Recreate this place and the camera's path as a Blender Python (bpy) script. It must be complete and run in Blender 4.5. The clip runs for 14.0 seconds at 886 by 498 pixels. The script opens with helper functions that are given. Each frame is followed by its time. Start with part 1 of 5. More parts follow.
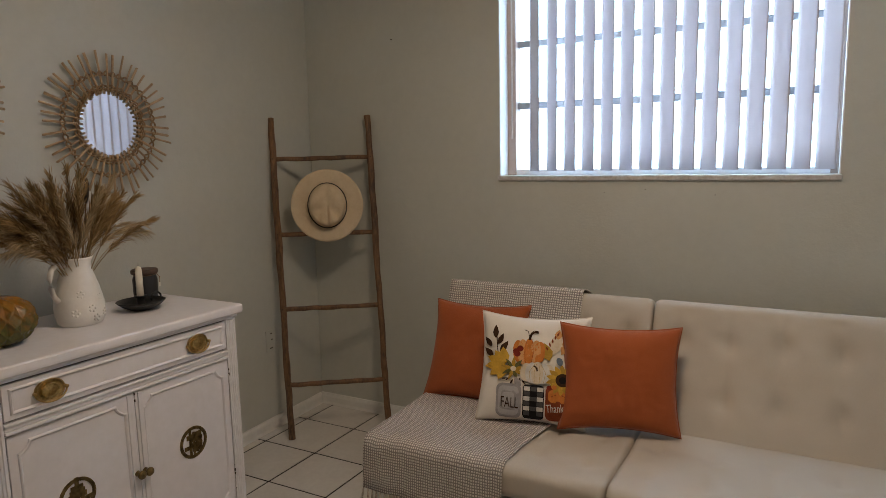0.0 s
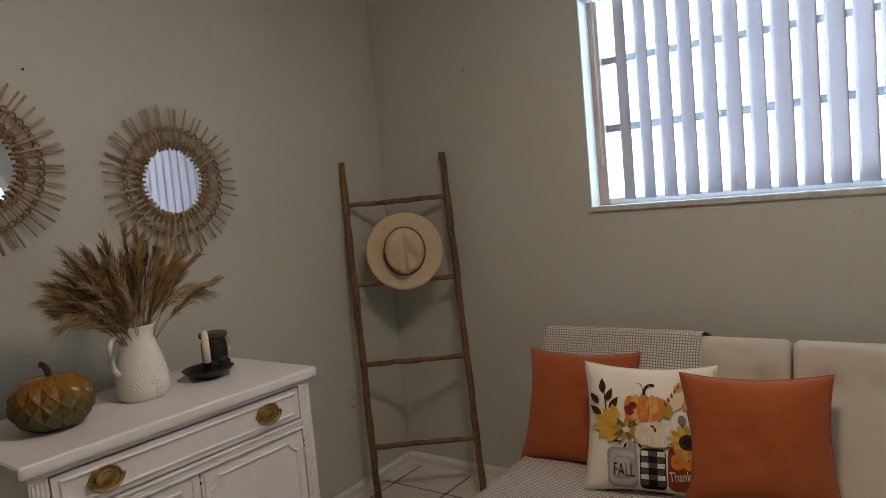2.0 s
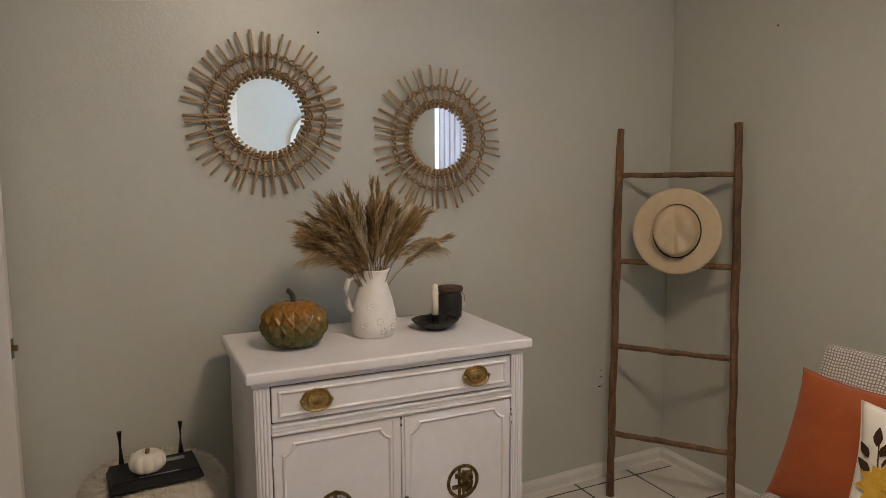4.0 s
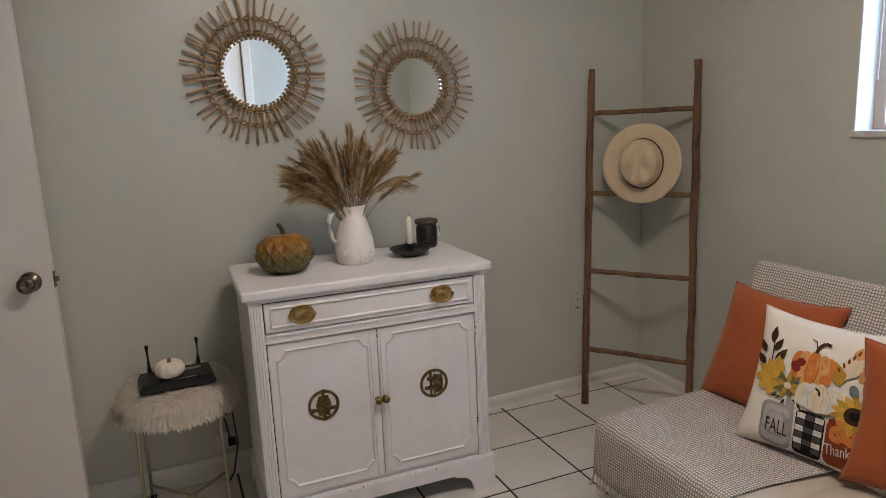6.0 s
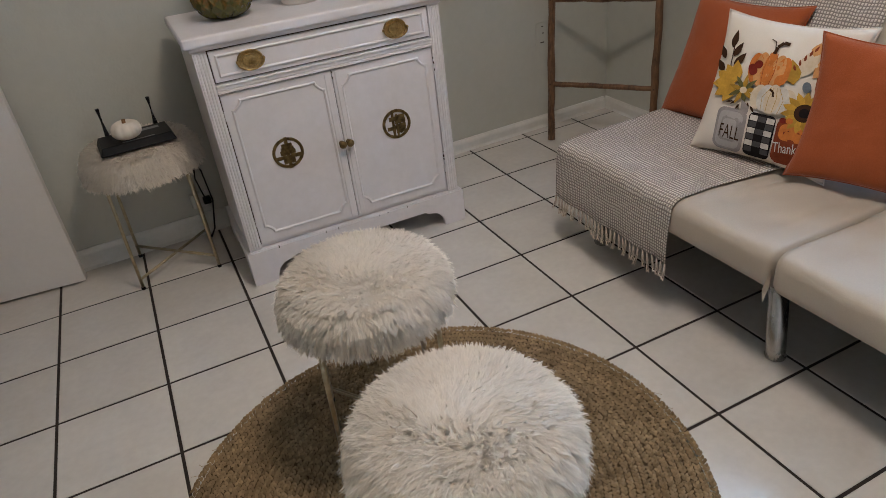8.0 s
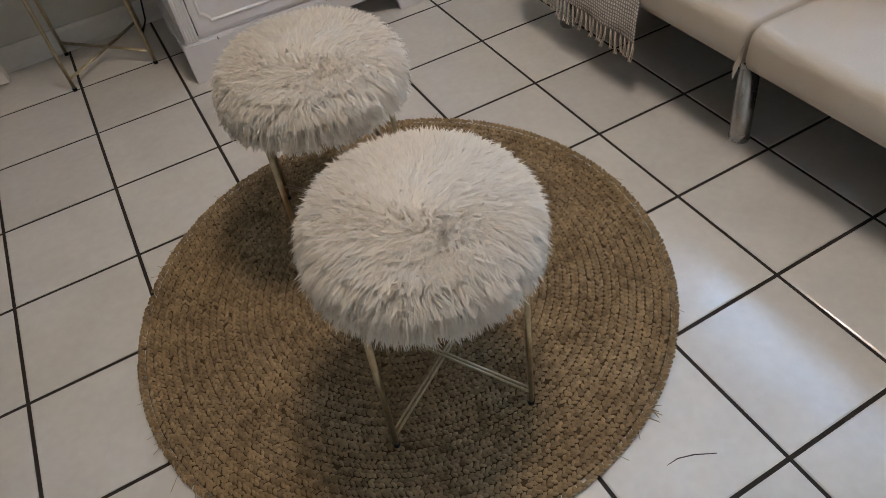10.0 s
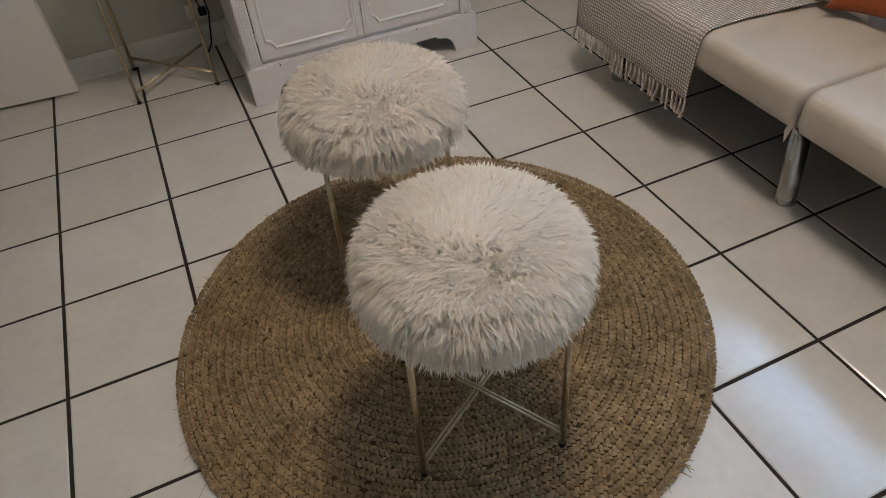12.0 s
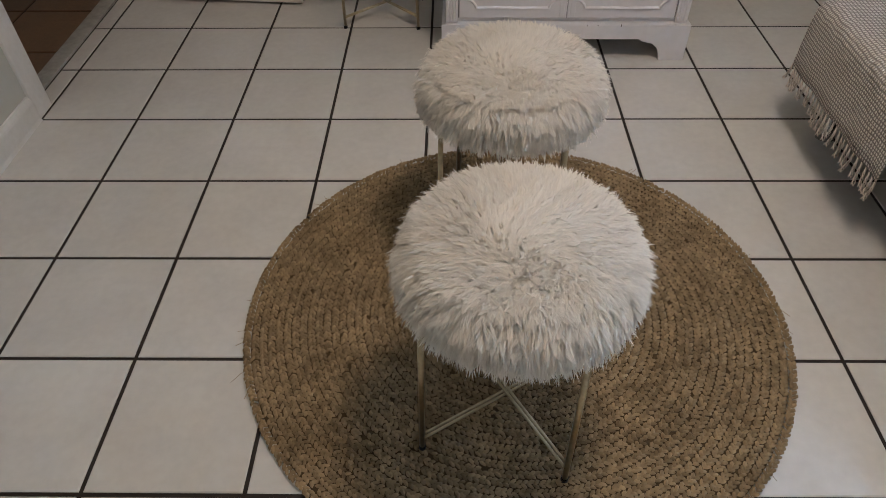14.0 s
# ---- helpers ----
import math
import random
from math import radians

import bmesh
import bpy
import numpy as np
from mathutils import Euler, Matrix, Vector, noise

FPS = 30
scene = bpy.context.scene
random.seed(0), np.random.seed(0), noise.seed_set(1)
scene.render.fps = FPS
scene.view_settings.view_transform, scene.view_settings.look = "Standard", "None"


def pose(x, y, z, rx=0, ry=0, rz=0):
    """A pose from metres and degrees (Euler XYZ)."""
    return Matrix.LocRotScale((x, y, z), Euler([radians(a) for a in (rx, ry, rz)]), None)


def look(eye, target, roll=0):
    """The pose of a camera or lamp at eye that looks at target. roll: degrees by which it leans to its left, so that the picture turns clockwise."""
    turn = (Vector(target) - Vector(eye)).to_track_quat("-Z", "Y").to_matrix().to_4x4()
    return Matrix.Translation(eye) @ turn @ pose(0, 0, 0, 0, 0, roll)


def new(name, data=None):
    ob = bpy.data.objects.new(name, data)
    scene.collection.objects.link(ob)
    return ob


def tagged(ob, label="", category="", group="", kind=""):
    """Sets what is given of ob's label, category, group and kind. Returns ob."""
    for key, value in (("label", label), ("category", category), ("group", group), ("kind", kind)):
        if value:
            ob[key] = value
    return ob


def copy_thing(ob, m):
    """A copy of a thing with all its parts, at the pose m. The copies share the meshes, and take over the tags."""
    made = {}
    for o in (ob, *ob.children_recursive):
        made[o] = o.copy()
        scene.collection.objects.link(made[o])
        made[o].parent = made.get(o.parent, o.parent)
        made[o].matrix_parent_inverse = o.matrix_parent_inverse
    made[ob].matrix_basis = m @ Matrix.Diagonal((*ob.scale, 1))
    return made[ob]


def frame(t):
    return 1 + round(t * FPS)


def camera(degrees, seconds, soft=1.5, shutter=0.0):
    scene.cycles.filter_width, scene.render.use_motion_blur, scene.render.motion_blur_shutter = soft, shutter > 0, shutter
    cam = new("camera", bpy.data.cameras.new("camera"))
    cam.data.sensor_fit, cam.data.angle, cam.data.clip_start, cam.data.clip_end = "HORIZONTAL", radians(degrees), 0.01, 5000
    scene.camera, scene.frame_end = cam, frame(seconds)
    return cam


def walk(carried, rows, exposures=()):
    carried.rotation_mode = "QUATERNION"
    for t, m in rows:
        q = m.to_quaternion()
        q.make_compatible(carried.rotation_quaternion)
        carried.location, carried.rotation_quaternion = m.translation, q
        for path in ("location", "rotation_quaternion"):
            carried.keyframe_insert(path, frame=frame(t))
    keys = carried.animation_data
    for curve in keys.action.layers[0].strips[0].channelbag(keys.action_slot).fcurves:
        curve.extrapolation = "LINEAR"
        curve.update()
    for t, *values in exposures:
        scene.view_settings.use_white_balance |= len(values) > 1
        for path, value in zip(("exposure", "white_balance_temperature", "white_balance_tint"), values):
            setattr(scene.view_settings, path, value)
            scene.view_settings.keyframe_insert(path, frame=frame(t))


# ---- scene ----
cam = camera(67.3, 14.0, 0.8)
PATH = [
    (0, (-1.672, -0.744, 1.361), (0.062, 0.212, 1.083), -1.2),
    (0.5, (-1.706, -0.785, 1.367), (-0.028, 0.272, 1.104), -1.9),
    (1, (-1.697, -0.794, 1.367), (-0.067, 0.338, 1.117), -3.0),
    (1.5, (-1.565, -0.701, 1.353), (0.038, 0.473, 1.129), -4.0),
    (2, (-1.448, -0.591, 1.355), (0.171, 0.573, 1.203), -5.2),
    (2.5, (-1.394, -0.554, 1.374), (0.084, 0.788, 1.263), -5.0),
    (3, (-1.277, -0.581, 1.364), (-0.08, 1.018, 1.248), -2.2),
    (3.2, (-1.221, -0.582, 1.353), (-0.143, 1.099, 1.22), -0.7),
    (5.3, (-1.093, -1.043, 1.384), (-0.312, 0.778, 1.111), -0.8),
    (5.5, (-1.072, -1.061, 1.373), (-0.286, 0.756, 1.089), -1.5),
    (6, (-1.056, -1.089, 1.365), (-0.307, 0.725, 0.981), -2.5),
    (6.5, (-1.054, -1.113, 1.358), (-0.305, 0.69, 0.927), -3.0),
    (7, (-1.059, -1.116, 1.334), (-0.33, 0.623, 0.668), -4.1),
    (7.5, (-1.03, -1.12, 1.28), (-0.351, 0.555, 0.424), -5.1),
    (8, (-1.023, -1.136, 1.26), (-0.363, 0.449, 0.234), -7.1),
    (8.5, (-0.999, -1.121, 1.216), (-0.311, 0.303, -0.008), -7.3),
    (9, (-1.005, -1.128, 1.186), (-0.366, 0.2, -0.166), -6.9),
    (9.2, (-0.997, -1.125, 1.178), (-0.401, 0.14, -0.251), -7.3),
    (11.3, (-1.017, -1.11, 1.2), (-0.527, 0.133, -0.289), -7.4),
    (11.5, (-1.029, -1.114, 1.194), (-0.514, 0.187, -0.235), -6.8),
    (12, (-1.047, -1.12, 1.195), (-0.53, 0.223, -0.194), -5.1),
    (12.5, (-1.066, -1.106, 1.184), (-0.624, 0.328, -0.138), 3.9),
    (13, (-1.041, -1.04, 1.179), (-0.697, 0.325, -0.242), 0.5),
    (13.5, (-0.912, -1.066, 1.162), (-0.745, 0.313, -0.276), 3.6),
    (14, (-0.838, -1.153, 1.182), (-0.865, 0.263, -0.23), -0.7),
]
EXPOSURE = [(0, -0.50, 7200, 14), (1.5, -0.58, 7100, 12), (2.5, -0.48, 7100, 13), (3.0, -0.20, 7300, 14), (3.2, -0.15, 7300, 14), (5.3, 0.0, 6650, 13), (9, -0.03, 6150, 12), (11.5, -0.06, 6400, 11), (14, -0.06, 6250, 12)]
walk(cam, [(t, look(eye, target, roll)) for t, eye, target, roll in PATH], EXPOSURE)

# ---- light ----
world = bpy.data.worlds.new("sky")
scene.world = world
world.use_nodes = True
_wn = world.node_tree.nodes
_sky = _wn.new("ShaderNodeTexSky")
_sky.sky_type = "NISHITA"
_sky.sun_disc = False
_sky.sun_elevation = radians(50)
_sky.sun_rotation = radians(200)
world.node_tree.links.new(_sky.outputs[0], _wn["Background"].inputs[0])
_wn["Background"].inputs[1].default_value = 0.08

DAY_WATTS = 125.0
LAMP_GLOW = 49.0
_day = bpy.data.lights.new("window_daylight", "AREA")
_day.shape = "RECTANGLE"
_day.size, _day.size_y = 1.9, 1.5
_day.energy = DAY_WATTS
_day.color = (0.41, 0.67, 1.0)
day = new("window_daylight", _day)
day.matrix_world = look((1.50, -0.165, 1.78), (0.0, -0.165, 1.70))


# ---- materials ----
def mat(name, c1, c2=None, scale=6.0, fine=60.0, rough=0.5, bump=0.0, bscale=200.0, metal=0.0, spec=0.5, island=0.0, vary=0.0, sheen=0.0, trans=0.0, stretch=(1, 1, 1)):
    """Two tones mixed by a broad and a fine noise in world space, with fine relief."""
    m = bpy.data.materials.new(name)
    m.use_nodes = True
    nt = m.node_tree
    n, l = nt.nodes, nt.links
    b = n["Principled BSDF"]
    c2 = c2 or tuple(v * 0.85 for v in c1)
    geo = n.new("ShaderNodeNewGeometry")
    mp = n.new("ShaderNodeMapping")
    mp.inputs["Scale"].default_value = stretch
    l.new(geo.outputs["Position"], mp.inputs[0])
    t1, t2 = n.new("ShaderNodeTexNoise"), n.new("ShaderNodeTexNoise")
    t1.inputs["Scale"].default_value, t2.inputs["Scale"].default_value = scale, fine
    t1.inputs["Detail"].default_value = 4
    for t in (t1, t2):
        l.new(mp.outputs[0], t.inputs["Vector"])
    add = n.new("ShaderNodeMath")
    add.operation = "MULTIPLY_ADD"
    add.inputs[1].default_value = 0.6
    l.new(t1.outputs[0], add.inputs[0])
    h = n.new("ShaderNodeMath")
    h.operation = "MULTIPLY"
    h.inputs[1].default_value = 0.4
    l.new(t2.outputs[0], h.inputs[0])
    l.new(h.outputs[0], add.inputs[2])
    ramp = n.new("ShaderNodeValToRGB")
    ramp.color_ramp.elements[0].position, ramp.color_ramp.elements[1].position = 0.34, 0.66
    ramp.color_ramp.elements[0].color, ramp.color_ramp.elements[1].color = (*c2, 1), (*c1, 1)
    l.new(add.outputs[0], ramp.inputs[0])
    out = ramp.outputs[0]
    if island or vary:
        hsv = n.new("ShaderNodeHueSaturation")
        mr = n.new("ShaderNodeMapRange")
        k = island or vary
        mr.inputs["To Min"].default_value, mr.inputs["To Max"].default_value = 1 - k, 1 + k
        if island:
            l.new(geo.outputs["Random Per Island"], mr.inputs[0])
        else:
            l.new(n.new("ShaderNodeObjectInfo").outputs["Random"], mr.inputs[0])
        l.new(mr.outputs[0], hsv.inputs["Value"])
        l.new(out, hsv.inputs["Color"])
        out = hsv.outputs[0]
    l.new(out, b.inputs["Base Color"])
    rr = n.new("ShaderNodeMapRange")
    rr.inputs["To Min"].default_value, rr.inputs["To Max"].default_value = max(0.02, rough - 0.06), min(1, rough + 0.06)
    l.new(t1.outputs[0], rr.inputs[0])
    l.new(rr.outputs[0], b.inputs["Roughness"])
    b.inputs["Metallic"].default_value = metal
    b.inputs["Specular IOR Level"].default_value = spec
    if sheen:
        b.inputs["Sheen Weight"].default_value = sheen
    if bump:
        tb, bp = n.new("ShaderNodeTexNoise"), n.new("ShaderNodeBump")
        tb.inputs["Scale"].default_value = bscale
        tb.inputs["Detail"].default_value = 3
        l.new(mp.outputs[0], tb.inputs["Vector"])
        bp.inputs["Strength"].default_value = bump
        bp.inputs["Distance"].default_value = 0.003
        l.new(tb.outputs[0], bp.inputs["Height"])
        l.new(bp.outputs[0], b.inputs["Normal"])
    if trans:
        tr, mx = n.new("ShaderNodeBsdfTranslucent"), n.new("ShaderNodeMixShader")
        l.new(out, tr.inputs[0])
        mx.inputs[0].default_value = trans
        l.new(b.outputs[0], mx.inputs[1])
        l.new(tr.outputs[0], mx.inputs[2])
        l.new(mx.outputs[0], n["Material Output"].inputs[0])
    return m


def glow_mat(name, colour, strength):
    m = bpy.data.materials.new(name)
    m.use_nodes = True
    b = m.node_tree.nodes["Principled BSDF"]
    b.inputs["Base Color"].default_value = (*colour, 1)
    b.inputs["Emission Color"].default_value = (*colour, 1)
    b.inputs["Emission Strength"].default_value = strength
    return m


def weave_mat(name, light, dark, pitch, bump=0.6):
    """Small woven checks: dark bands both ways, light squares between."""
    m = bpy.data.materials.new(name)
    m.use_nodes = True
    n, l = m.node_tree.nodes, m.node_tree.links
    b = n["Principled BSDF"]
    uv = n.new("ShaderNodeUVMap")
    uv.uv_map = "weave"
    nz = n.new("ShaderNodeTexNoise")
    nz.inputs["Scale"].default_value = 20.0
    l.new(uv.outputs[0], nz.inputs["Vector"])
    ma = n.new("ShaderNodeVectorMath")
    ma.operation = "MULTIPLY_ADD"
    ma.inputs[1].default_value = (0.011, 0.011, 0)
    l.new(nz.outputs["Color"], ma.inputs[0])
    l.new(uv.outputs[0], ma.inputs[2])
    sep = n.new("ShaderNodeSeparateXYZ")
    l.new(ma.outputs[0], sep.inputs[0])
    waves = []
    for ax in (0, 1):
        k = n.new("ShaderNodeMath")
        k.operation = "MULTIPLY"
        k.inputs[1].default_value = 2 * math.pi / pitch
        l.new(sep.outputs[ax], k.inputs[0])
        s = n.new("ShaderNodeMath")
        s.operation = "SINE"
        l.new(k.outputs[0], s.inputs[0])
        waves.append(s)
    mx = n.new("ShaderNodeMath")
    mx.operation = "MAXIMUM"
    l.new(waves[0].outputs[0], mx.inputs[0])
    l.new(waves[1].outputs[0], mx.inputs[1])
    ramp = n.new("ShaderNodeValToRGB")
    ramp.color_ramp.elements[0].position, ramp.color_ramp.elements[1].position = 0.52, 0.86
    ramp.color_ramp.elements[0].color, ramp.color_ramp.elements[1].color = (*light, 1), (*dark, 1)
    hm = n.new("ShaderNodeMath")
    hm.operation = "MULTIPLY_ADD"
    hm.inputs[1].default_value = hm.inputs[2].default_value = 0.5
    l.new(mx.outputs[0], hm.inputs[0])
    l.new(hm.outputs[0], ramp.inputs[0])
    l.new(ramp.outputs[0], b.inputs["Base Color"])
    b.inputs["Roughness"].default_value = 0.95
    b.inputs["Specular IOR Level"].default_value = 0.1
    bp = n.new("ShaderNodeBump")
    bp.invert = True
    bp.inputs["Strength"].default_value = bump
    bp.inputs["Distance"].default_value = 0.002
    l.new(mx.outputs[0], bp.inputs["Height"])
    l.new(bp.outputs[0], b.inputs["Normal"])
    return m


M = {}
M["wall"] = mat("sage_grey_paint", (0.515, 0.51, 0.452), (0.475, 0.472, 0.418), scale=2.5, fine=30, rough=0.38, bump=0.25, bscale=90, spec=0.85)
M["ceiling"] = mat("ceiling_white", (0.75, 0.73, 0.69), (0.70, 0.68, 0.64), rough=0.9, bump=0.4, bscale=60)
M["trim"] = mat("trim_white_paint", (0.72, 0.70, 0.66), (0.64, 0.62, 0.57), scale=9, rough=0.4, bump=0.15, bscale=50)
M["door"] = mat("door_white_paint", (0.74, 0.70, 0.66), (0.70, 0.66, 0.62), scale=3, rough=0.38, bump=0.12, bscale=40)
M["tile"] = mat("glazed_cream_tile", (0.66, 0.625, 0.575), (0.59, 0.555, 0.51), scale=7, fine=45, rough=0.16, bump=0.22, bscale=16, vary=0.05, spec=0.62)
M["grout"] = mat("dark_grout", (0.034, 0.025, 0.020), (0.020, 0.015, 0.012), scale=20, rough=0.95, bump=0.5)
M["terracotta"] = mat("terracotta_tile", (0.18, 0.098, 0.052), (0.115, 0.062, 0.034), scale=6, rough=0.35, bump=0.2, vary=0.15)
M["marble"] = mat("marble_threshold", (0.45, 0.43, 0.39), (0.30, 0.28, 0.25), scale=14, rough=0.35)
M["cab"] = mat("chalky_white_furniture_paint", (0.74, 0.71, 0.72), (0.68, 0.65, 0.65), scale=5, fine=40, rough=0.45, bump=0.08, bscale=45)
M["chip_gap"] = mat("wood_chip_and_gap_shade", (0.05, 0.03, 0.02), rough=0.9)
M["brass"] = mat("aged_brass", (0.58, 0.40, 0.16), (0.24, 0.155, 0.06), scale=40, fine=180, rough=0.36, metal=1.0, bump=0.15)
M["brass_dark"] = mat("dark_aged_brass", (0.26, 0.18, 0.075), (0.10, 0.07, 0.03), scale=60, rough=0.45, metal=0.9, bump=0.2)
M["nickel"] = mat("antique_nickel", (0.24, 0.205, 0.165), (0.13, 0.11, 0.088), scale=30, rough=0.25, metal=1.0)
M["champagne"] = mat("champagne_gold_metal", (0.56, 0.47, 0.31), (0.40, 0.33, 0.21), scale=30, rough=0.32, metal=1.0)
M["chrome"] = mat("chrome", (0.52, 0.51, 0.49), (0.42, 0.41, 0.40), scale=30, rough=0.26, metal=1.0)
M["black"] = mat("matt_black", (0.014, 0.013, 0.013), (0.008, 0.008, 0.008), scale=30, rough=0.42, bump=0.1)
M["plastic"] = mat("black_plastic", (0.006, 0.006, 0.007), rough=0.42, spec=0.2)
M["rust"] = mat("rusty_lid", (0.10, 0.055, 0.035), (0.05, 0.03, 0.02), scale=60, rough=0.6)
M["ladderwood"] = mat("stained_ladder_wood", (0.23, 0.116, 0.050), (0.050, 0.024, 0.012), scale=16, fine=120, rough=0.6, bump=0.8, bscale=140, stretch=(1, 1, 0.25))
M["twig"] = mat("rattan_twig", (0.62, 0.44, 0.27), (0.38, 0.25, 0.135), scale=30, fine=200, rough=0.6, bump=0.4, bscale=300, island=0.35)
M["twigdark"] = mat("dark_rattan_ring", (0.32, 0.20, 0.095), (0.17, 0.10, 0.045), scale=40, rough=0.55, bump=0.4, bscale=300, island=0.3)
M["straw"] = mat("hat_straw", (0.64, 0.51, 0.34), (0.56, 0.43, 0.28), scale=30, fine=400, rough=0.75, bump=0.6, bscale=500)
M["hatband"] = mat("hat_cord", (0.022, 0.014, 0.010), rough=0.7)
M["sofa"] = mat("cream_upholstery", (0.49, 0.43, 0.352), (0.445, 0.388, 0.316), scale=5, fine=300, rough=0.62, bump=0.22, bscale=420, sheen=0.1)
M["piping"] = mat("sofa_piping", (0.50, 0.44, 0.35), rough=0.7)
M["under"] = mat("light_block_black", (0.012, 0.011, 0.011), rough=0.9)
M["orange"] = mat("burnt_orange_linen", (0.385, 0.096, 0.030), (0.31, 0.074, 0.022), scale=7, fine=260, rough=0.9, bump=0.5, bscale=420, sheen=0.15, spec=0.15)
M["linen"] = mat("white_linen", (0.74, 0.68, 0.60), (0.70, 0.64, 0.55), scale=7, fine=260, rough=0.95, bump=0.4, bscale=450, spec=0.1)
M["fur"] = mat("cream_faux_fur", (0.97, 0.925, 0.855), (0.95, 0.89, 0.80), scale=14, fine=80, rough=0.8, island=0.07, spec=0.2, trans=0.5)
M["furbase"] = mat("fur_backing", (0.93, 0.88, 0.80), rough=1.0, spec=0.1)
M["jute"] = mat("jute_braid", (0.345, 0.245, 0.138), (0.205, 0.142, 0.077), scale=11, fine=60, rough=0.9, bump=0.6, bscale=500, island=0.24, spec=0.15)
M["jutebase"] = mat("jute_backing", (0.10, 0.066, 0.034), rough=1.0, spec=0.1)
M["grass"] = mat("dry_wheat", (0.42, 0.28, 0.13), (0.24, 0.145, 0.06), scale=25, rough=0.85, island=0.45, trans=0.15, spec=0.15)
M["grasspale"] = mat("pale_pampas", (0.60, 0.46, 0.28), (0.42, 0.30, 0.16), scale=25, rough=0.9, island=0.3, trans=0.2, spec=0.15)
M["ceramic"] = mat("white_ceramic", (0.76, 0.73, 0.68), (0.70, 0.66, 0.61), scale=25, rough=0.4, bump=0.2, bscale=60)
M["wax"] = mat("ivory_wax", (0.78, 0.72, 0.60), (0.74, 0.67, 0.54), rough=0.5)
M["pumpkin"] = mat("glazed_pumpkin", (0.29, 0.105, 0.018), (0.085, 0.070, 0.015), scale=16, fine=90, rough=0.3, bump=0.5, bscale=70, stretch=(1, 1, 0.45))
M["stem"] = mat("pumpkin_stem_dark", (0.035, 0.024, 0.016), rough=0.35, bump=0.4)
M["whitepump"] = mat("white_velvet_pumpkin", (0.76, 0.70, 0.62), (0.70, 0.63, 0.54), scale=20, rough=0.9)
M["cork"] = mat("twig_stem", (0.26, 0.14, 0.06), rough=0.8)
M["vane"] = mat("blind_vane_fabric", (0.60, 0.55, 0.56), (0.56, 0.51, 0.52), scale=10, fine=300, rough=0.8, bump=0.3, bscale=400, trans=0.06, spec=0.2)
M["alu"] = mat("window_aluminium", (0.36, 0.37, 0.38), (0.30, 0.31, 0.32), rough=0.45, metal=0.6)
M["jambpaint"] = mat("tan_window_frame", (0.50, 0.38, 0.31), (0.44, 0.33, 0.27), rough=0.5)
# whiter than the wall to carry the daylight on reveal and bottom rail
M["reveal"] = mat("daylit_reveal_white", (0.84, 0.84, 0.84), (0.78, 0.78, 0.78), rough=0.5)
M["sill"] = mat("marble_sill", (0.62, 0.60, 0.58), (0.40, 0.37, 0.34), scale=26, fine=90, rough=0.35)
M["throw"] = weave_mat("woven_check_throw", (0.70, 0.645, 0.595), (0.29, 0.255, 0.235), 0.0098)
M["fringe"] = mat("throw_fringe_yarn", (0.60, 0.53, 0.45), (0.42, 0.36, 0.30), scale=40, fine=300, rough=0.95, island=0.25, spec=0.1)
M["lampglass"] = glow_mat("lamp_glass", (1.0, 0.85, 0.70), LAMP_GLOW)

_mir = bpy.data.materials.new("mirror_silver")
_mir.use_nodes = True
_mir.node_tree.nodes["Principled BSDF"].inputs["Base Color"].default_value = (0.86, 0.88, 0.88, 1)
_mir.node_tree.nodes["Principled BSDF"].inputs["Metallic"].default_value = 1.0
_mir.node_tree.nodes["Principled BSDF"].inputs["Roughness"].default_value = 0.02
M["mirror"] = _mir
_gl = bpy.data.materials.new("window_glass")
_gl.use_nodes = True
_gl.node_tree.nodes["Principled BSDF"].inputs["Transmission Weight"].default_value = 1.0
_gl.node_tree.nodes["Principled BSDF"].inputs["Roughness"].default_value = 0.0
_gl.node_tree.nodes["Principled BSDF"].inputs["IOR"].default_value = 1.02
M["glass"] = _gl


# ---- mesh helpers ----
def link_mesh(name, bm, material, smooth=False):
    me = bpy.data.meshes.new(name)
    bm.to_mesh(me)
    bm.free()
    me.materials.append(M[material])
    if smooth:
        me.polygons.foreach_set("use_smooth", [True] * len(me.polygons))
    return me


def part(name, bm, material, parent=None, label="", smooth=False):
    ob = new(name, link_mesh(name, bm, material, smooth))
    if parent:
        ob.parent = parent
    if label:
        ob["label"] = label
    return ob


def raw(name, verts, faces, material, parent=None, smooth=False):
    me = bpy.data.meshes.new(name)
    me.from_pydata(verts, [], faces)
    me.materials.append(M[material])
    if smooth:
        me.polygons.foreach_set("use_smooth", [True] * len(me.polygons))
    ob = new(name, me)
    if parent:
        ob.parent = parent
    return ob


def thing(name, label, category, m=None, group=""):
    ob = new(name)
    ob.empty_display_size = 0.05
    if m:
        ob.matrix_world = m
    return tagged(ob, label, category, group)


def box(x0, x1, y0, y1, z0, z1, bevel=0.0, seg=2, bm=None):
    b = bmesh.new()
    bmesh.ops.create_cube(b, size=1.0)
    for v in b.verts:
        v.co = Vector(((x0 + x1) / 2 + v.co.x * (x1 - x0), (y0 + y1) / 2 + v.co.y * (y1 - y0), (z0 + z1) / 2 + v.co.z * (z1 - z0)))
    if bevel:
        bmesh.ops.bevel(b, geom=b.edges[:], offset=bevel, segments=seg, affect="EDGES", profile=0.6)
    if bm is None:
        return b
    me = bpy.data.meshes.new("tmp")
    b.to_mesh(me)
    b.free()
    bm.from_mesh(me)
    bpy.data.meshes.remove(me)
    return bm


